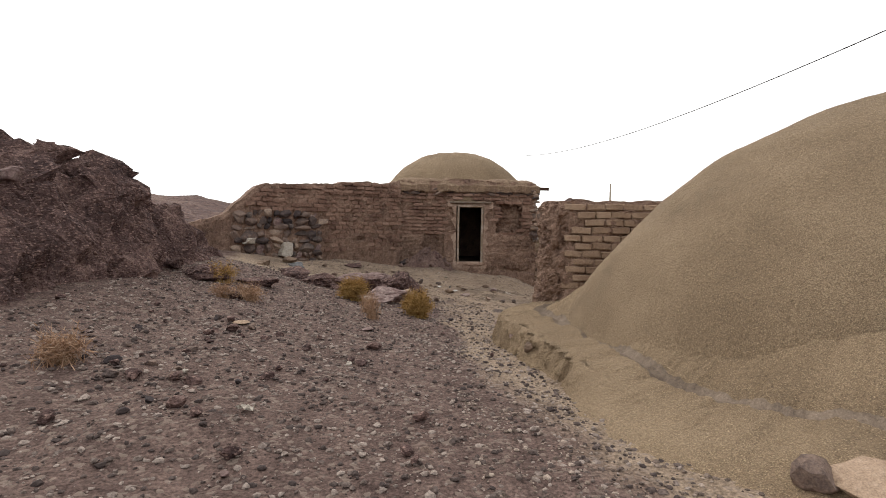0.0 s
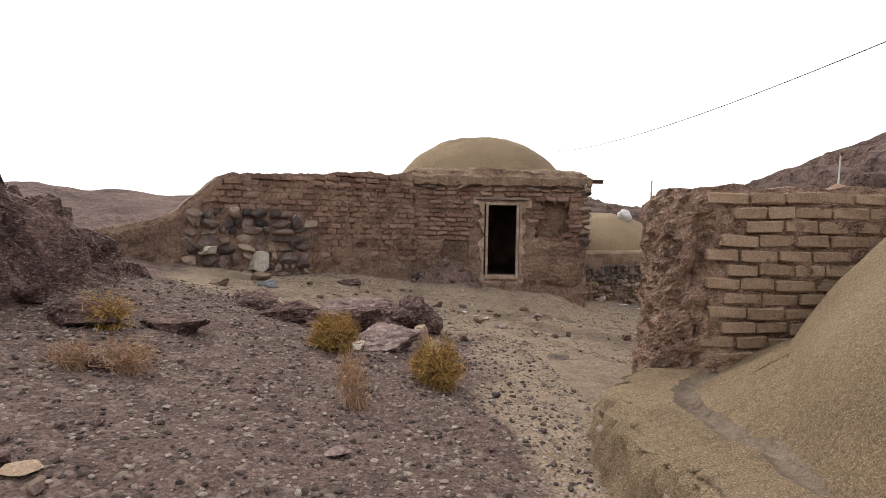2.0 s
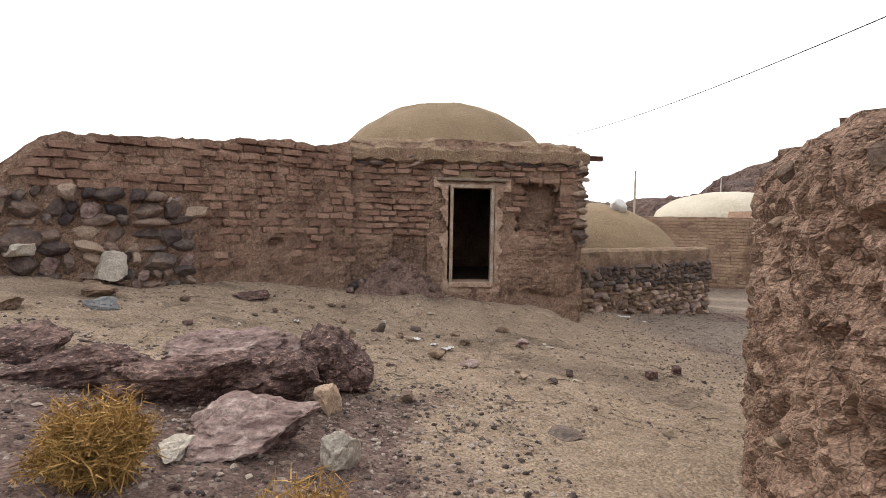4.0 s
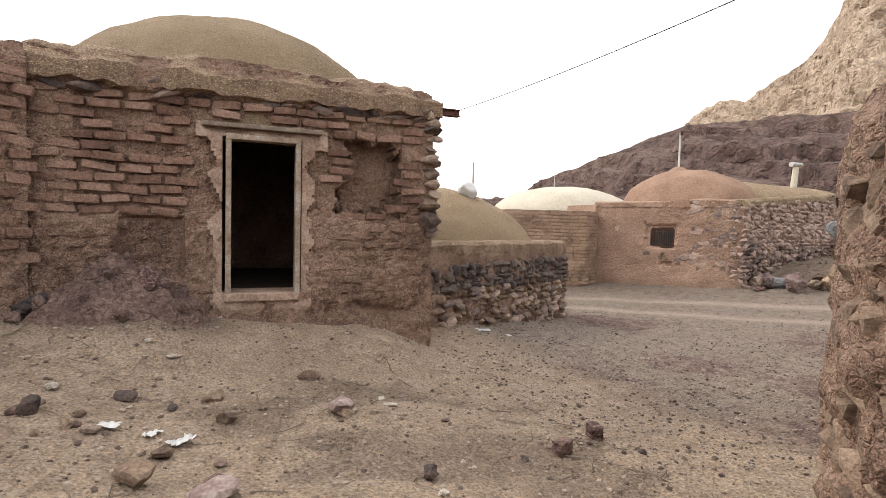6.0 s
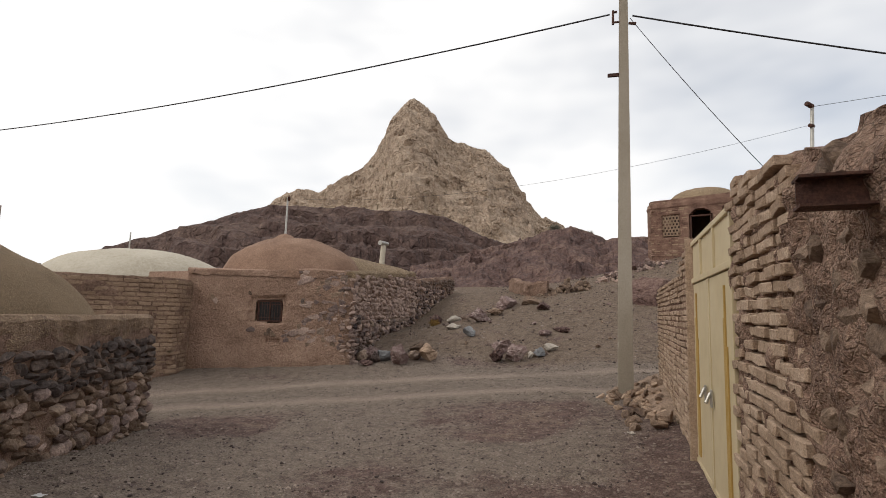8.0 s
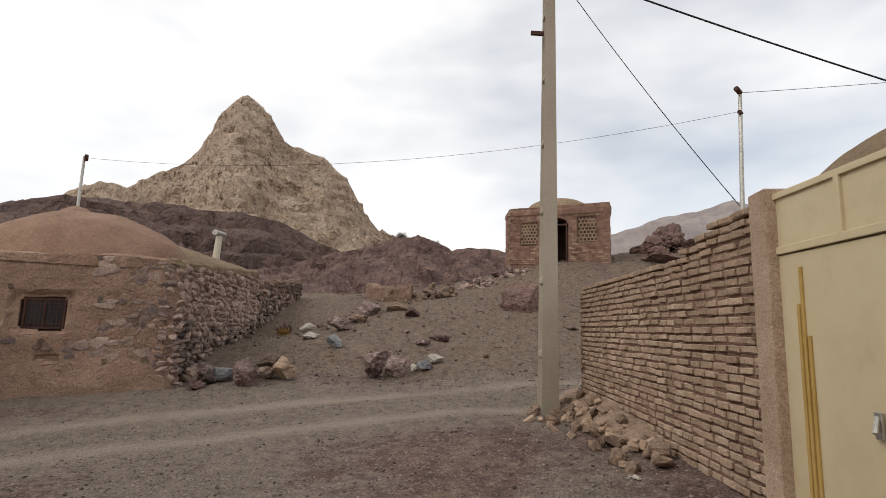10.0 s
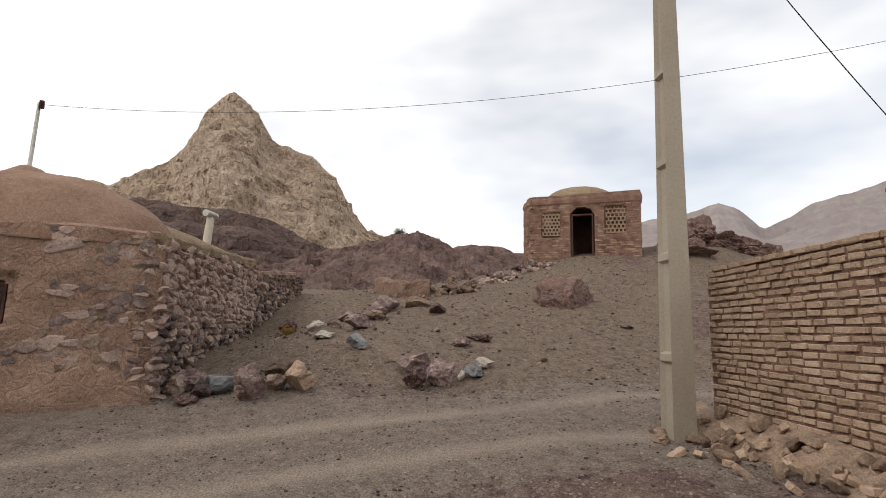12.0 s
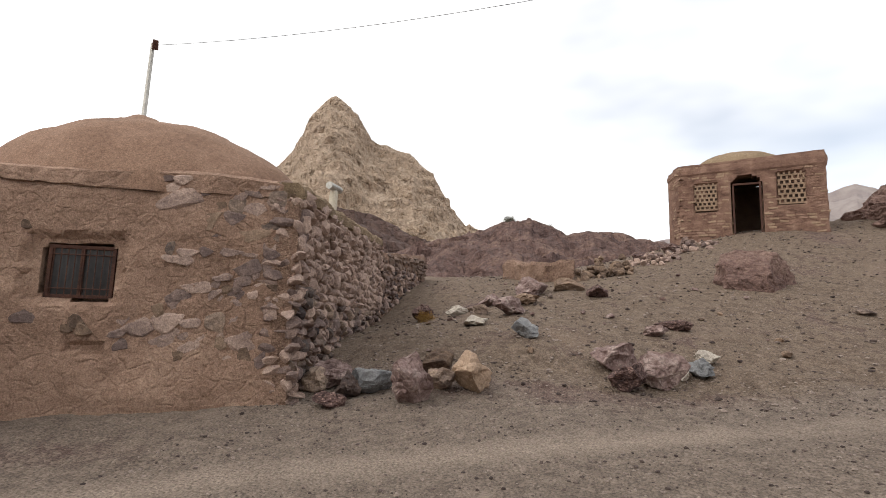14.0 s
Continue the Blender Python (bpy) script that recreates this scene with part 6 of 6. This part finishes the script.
for k in range(14):
    a = random.uniform(0, 6.28)
    x, y = 15.35 + 0.5 * math.cos(a) + random.gauss(0, 0.12), 14.2 + 0.35 * math.sin(a)
    tagged(part("fallen_stone", random.choice(ST_W), None, m=pose(x, y, ground(x, y) + 0.04, random.uniform(0, 360), 0, random.uniform(0, 360)) @ Matrix.Diagonal((0.2, 0.16, 0.12, 1))), "broken stone at the pole's foot", "stone", "rubble at the brick wall")

# ---- plants ----


def tuft(x, y, r, h, n, mat, label, name="dry_bush", spread=1.0, leafy=0.0):
    """A dry bush: many thin curved stems from one root, with small side twigs."""
    rnd = random.Random(int(x * 100 + y * 1000))
    g = ground(x, y)
    verts, faces = [], []

    def blade(a, b, w):
        d = (b - a)
        side = d.cross(Vector((rnd.gauss(0, 1), rnd.gauss(0, 1), rnd.gauss(0, 1)))).normalized() * w
        k = len(verts)
        verts.extend([a - side, a + side, b])
        faces.append((k, k + 1, k + 2))

    for i in range(n):
        az, el = rnd.uniform(0, 6.283), rnd.uniform(0.15, 1.0) ** 0.7
        tip = Vector((math.cos(az) * r * (1 - el * 0.6) * spread, math.sin(az) * r * (1 - el * 0.6) * spread, h * el)) * rnd.uniform(0.6, 1.05)
        root = Vector((rnd.gauss(0, r * 0.22), rnd.gauss(0, r * 0.22), -0.02))
        mid = root.lerp(tip, 0.5) + Vector((rnd.gauss(0, 0.1) * r, rnd.gauss(0, 0.1) * r, h * 0.12))
        blade(root, mid, 0.004)
        blade(mid - (mid - root) * 0.05, tip, 0.0035)
        for q in range(int(3 + leafy)):
            p = mid.lerp(tip, rnd.uniform(-0.4, 1.0))
            blade(p, p + Vector((rnd.gauss(0, 1), rnd.gauss(0, 1), rnd.gauss(0.35, 0.8))) * 0.11 * r, 0.0045)
    me = mesh_of(name, verts, faces, mat)
    tagged(part(name, me, None, m=pose(x, y, g)), label, "bush" if "bush" in name else "grass")


tuft(-1.12, 9.95, 0.42, 0.46, 800, M_BUSH, "rounded yellow dry desert bush on the gravel", leafy=6)
tuft(0.06, 9.15, 0.40, 0.48, 800, M_BUSH, "rounded yellow dry desert bush on the gravel", leafy=6)
tuft(-0.62, 8.05, 0.22, 0.50, 120, M_GRASS, "sparse dry grass tuft on the gravel", name="dry_grass")
tuft(-0.75, 8.6, 0.24, 0.46, 110, M_GRASS, "sparse dry grass tuft on the gravel", name="dry_grass")
tuft(-3.25, 9.15, 0.42, 0.42, 240, M_BUSH, "pale yellow grass clump on a dark stone", name="dry_grass")
tuft(-2.50, 8.15, 0.40, 0.32, 220, M_GRASS, "sparse orange dry grass on the gravel", name="dry_grass")
tuft(-2.85, 8.0, 0.30, 0.28, 130, M_GRASS, "sparse orange dry grass on the gravel", name="dry_grass")
tuft(-2.90, 4.5, 0.34, 0.34, 260, M_GRASS, "sparse orange dry grass on the gravel", name="dry_grass")
tuft(22.4, 22.3, 0.35, 0.3, 160, M_BUSH, "small yellow bush by the stone wall", leafy=4)
for az, el, r in ((9.4, 10.9, 1.0), (5.4, 10.2, 0.8)):
    x, y = 9.0 + 51.8 * math.cos(radians(az)), 17.5 + 51.8 * math.sin(radians(az))
    tuft(x, y, r, 0.8 * r, 320, M_GREEN, "dusty grey-green shrub on the hilltop", name="hill_bush", leafy=6)
    bpy.context.scene.collection.objects[-1].location.z = 0.4 + 51.8 * math.tan(radians(el)) - 0.35

# ---- litter ----


def scrap(x, y, r, mat, label, name="paper_scrap", lift=0.012, crumple=0.3):
    bm = bmesh.new()
    bmesh.ops.create_grid(bm, x_segments=7, y_segments=5, size=0.5)
    k = random.uniform(0, 90)
    for v in bm.verts:
        q = fbm(v.co.x * 3 + k, v.co.y * 3, k)
        v.co = Vector((v.co.x * r * (1 + 0.3 * q), v.co.y * r * 0.6 * (1 - 0.3 * q), abs(q) * r * crumple))
    tagged(part(name, bm, mat, m=pose(x, y, ground(x, y) + lift, 0, 0, random.uniform(0, 180))), label, "litter", "litter on the lane")


scrap(1.10, 14.20, 0.15, M_PLASTIC, "crumpled white paper scrap on the earth", crumple=0.3)
scrap(0.93, 14.30, 0.12, M_PLASTIC, "crumpled white paper scrap on the earth")
scrap(0.67, 14.36, 0.14, M_PLASTIC, "torn white paper scrap on the earth")
scrap(-0.46, 14.05, 0.11, M_PLASTIC, "crumpled clear plastic scrap on the earth", "plastic_scrap", crumple=0.4)
scrap(-0.95, 14.5, 0.12, M_PLASTIC, "crumpled clear plastic scrap on the earth", "plastic_scrap", crumple=0.4)
scrap(5.55, 19.55, 0.26, M_PLASTIC, "white plastic bag lying by the stone wall", "plastic_bag", crumple=0.3)
scrap(5.39, 18.40, 0.27, M_PLASTIC, "flat pale cardboard piece on the gravel", crumple=0.05)
scrap(5.75, 18.15, 0.11, M_PLASTIC, "small pale paper scrap on the gravel", crumple=0.1)
scrap(2.70, 14.85, 0.12, M_WHITE, "pale flat chip of plaster on the earth", "plaster_chip", crumple=0.2)
scrap(-1.18, 3.80, 0.13, M_WHITE, "pale curl of dried hide on the gravel", "leather_scrap", crumple=0.4)
scrap(11.0, 13.75, 0.12, M_WHITE, "pale brick chip at the wall's foot", "brick_chip", crumple=0.3)
bm = bmesh.new()
bmesh.ops.create_icosphere(bm, subdivisions=3, radius=0.22)
for v in bm.verts:
    v.co *= 1 + 0.35 * fbm(v.co.x * 6, v.co.y * 6, v.co.z * 6)
    v.co.z *= 0.9
tagged(part("plastic_bag", bm, M_PLASTIC, m=pose(6.55, 21.6, 1.88), smooth=True), "white plastic bag stuck on the mud dome", "bag")

bm = bmesh.new()
bmesh.ops.create_icosphere(bm, subdivisions=4, radius=0.3)
for v in bm.verts:
    v.co *= 1 + 0.4 * fbm(v.co.x * 5, v.co.y * 5, v.co.z * 5) + 0.12 * fbm(v.co.x * 16, v.co.y * 16, v.co.z * 16)
    v.co = Vector((v.co.x * 1.3, v.co.y * 0.9, max(-0.12, v.co.z * 0.8)))
tagged(part("rubbish_bag", bm, M_BLACK, m=pose(6.77, 23.29, ground(6.77, 23.29) + 0.1), smooth=True), "slumped black plastic rubbish bag by the stone wall", "bag")

# ---- gravel, chips and twigs over the ground ----


def gravel(name, label, count, area, lo, hi, mat, seed, keep=None):
    rnd = np.random.default_rng(seed)
    t = (1 + 5 ** 0.5) / 2
    ico = np.array([(-1, t, 0), (1, t, 0), (-1, -t, 0), (1, -t, 0), (0, -1, t), (0, 1, t), (0, -1, -t), (0, 1, -t), (t, 0, -1), (t, 0, 1), (-t, 0, -1), (-t, 0, 1)]) / 1.902
    tri = [(0, 11, 5), (0, 5, 1), (0, 1, 7), (0, 7, 10), (0, 10, 11), (1, 5, 9), (5, 11, 4), (11, 10, 2), (10, 7, 6), (7, 1, 8), (3, 9, 4), (3, 4, 2), (3, 2, 6), (3, 6, 8), (3, 8, 9), (4, 9, 5), (2, 4, 11), (6, 2, 10), (8, 6, 7), (9, 8, 1)]
    verts, faces = [], []
    x0, x1, y0, y1 = area
    for k in range(count):
        x, y = rnd.uniform(x0, x1), rnd.uniform(y0, y1)
        if keep and not keep(x, y):
            continue
        r = lo * (hi / lo) ** (rnd.random() ** 2.2)
        p = ico * (1 + rnd.normal(0, 0.18, (12, 1))) * (r, r * rnd.uniform(0.6, 1.0), r * rnd.uniform(0.35, 0.7))
        a = rnd.uniform(0, 6.28)
        c, s = math.cos(a), math.sin(a)
        z = ground(x, y) + r * 0.12
        base = len(verts)
        verts.extend((x + q[0] * c - q[1] * s, y + q[0] * s + q[1] * c, z + q[2]) for q in p)
        faces.extend((base + i, base + j, base + m) for i, j, m in tri)
    tagged(new(name, mesh_of(name, verts, faces, mat)), label, "gravel", kind="stuff")


near_path = lambda x, y: not (x > 1.3 + max(0.0, 4.4 - y) * 0.5 and y < 8.6) and not (x > 2.0 + max(0, y - 8.7) * 0.62 and y < 12.4)
gravel("gravel", "scattered purple-grey pebbles and chips", 26000, (-4.2, 1.6, 1.6, 12.5), 0.006, 0.034, M_PEBBLE, 1, near_path)
gravel("gravel", "scattered pebbles and dust chips on the lane", 11000, (-3.5, 7.5, 11.5, 17.0), 0.005, 0.028, M_CHIPS, 2, near_path)
gravel("gravel", "grey road gravel", 20000, (4.0, 18.5, 13.2, 22.5), 0.006, 0.026, M_PEBBLE, 3, lambda x, y: abs(road_side(x, y) - 0.9) > 0.28)
gravel("gravel", "stones strewn on the hillside", 11000, (17.0, 36.0, 6.0, 24.0), 0.010, 0.055, M_PEBBLE, 4)
gravel("gravel", "chips on the tan earth below the dome", 3500, (0.4, 3.2, 1.2, 5.0), 0.006, 0.026, M_CHIPS, 5)


def twigs():
    rnd = random.Random(8)
    bm_v, bm_f = [], []
    for k in range(420):
        x, y = rnd.uniform(-2.5, 4.5), rnd.uniform(11.2, 16.0)
        a, ln, w = rnd.uniform(0, 6.28), rnd.uniform(0.06, 0.30), rnd.uniform(0.002, 0.005)
        d = Vector((math.cos(a), math.sin(a), 0))
        n = Vector((-d.y, d.x, 0)) * w
        p0 = Vector((x, y, 0)) - d * ln / 2
        base = len(bm_v)
        for i in range(4):
            p = p0 + d * ln * i / 3 + n * rnd.gauss(0, 3)
            z = ground(p.x, p.y) + 0.008 + rnd.random() * 0.01
            bm_v += [(p.x - n.x, p.y - n.y, z), (p.x + n.x, p.y + n.y, z), (p.x, p.y, z + w * 1.8)]
        for i in range(3):
            o = base + 3 * i
            for u, v in ((0, 1), (1, 2), (2, 0)):
                bm_f.append((o + u, o + v, o + 3 + v, o + 3 + u))
    tagged(new("twigs", mesh_of("twigs", bm_v, bm_f, M_TWIG)), "dry twigs and straw strewn on the lane", "twigs", kind="stuff")


twigs()

# things built in place: set each one's own origin at its foot
for ob in list(scene.collection.objects):
    if ob.type == "EMPTY" and ob.parent is None and ob.location.length == 0 and ob.children:
        co = [c.matrix_basis @ Vector(b) for c in ob.children for b in c.bound_box]
        foot = Vector(((min(p.x for p in co) + max(p.x for p in co)) / 2, (min(p.y for p in co) + max(p.y for p in co)) / 2, min(p.z for p in co)))
        ob.location = foot
        for c in ob.children:
            c.matrix_basis = Matrix.Translation(-foot) @ c.matrix_basis
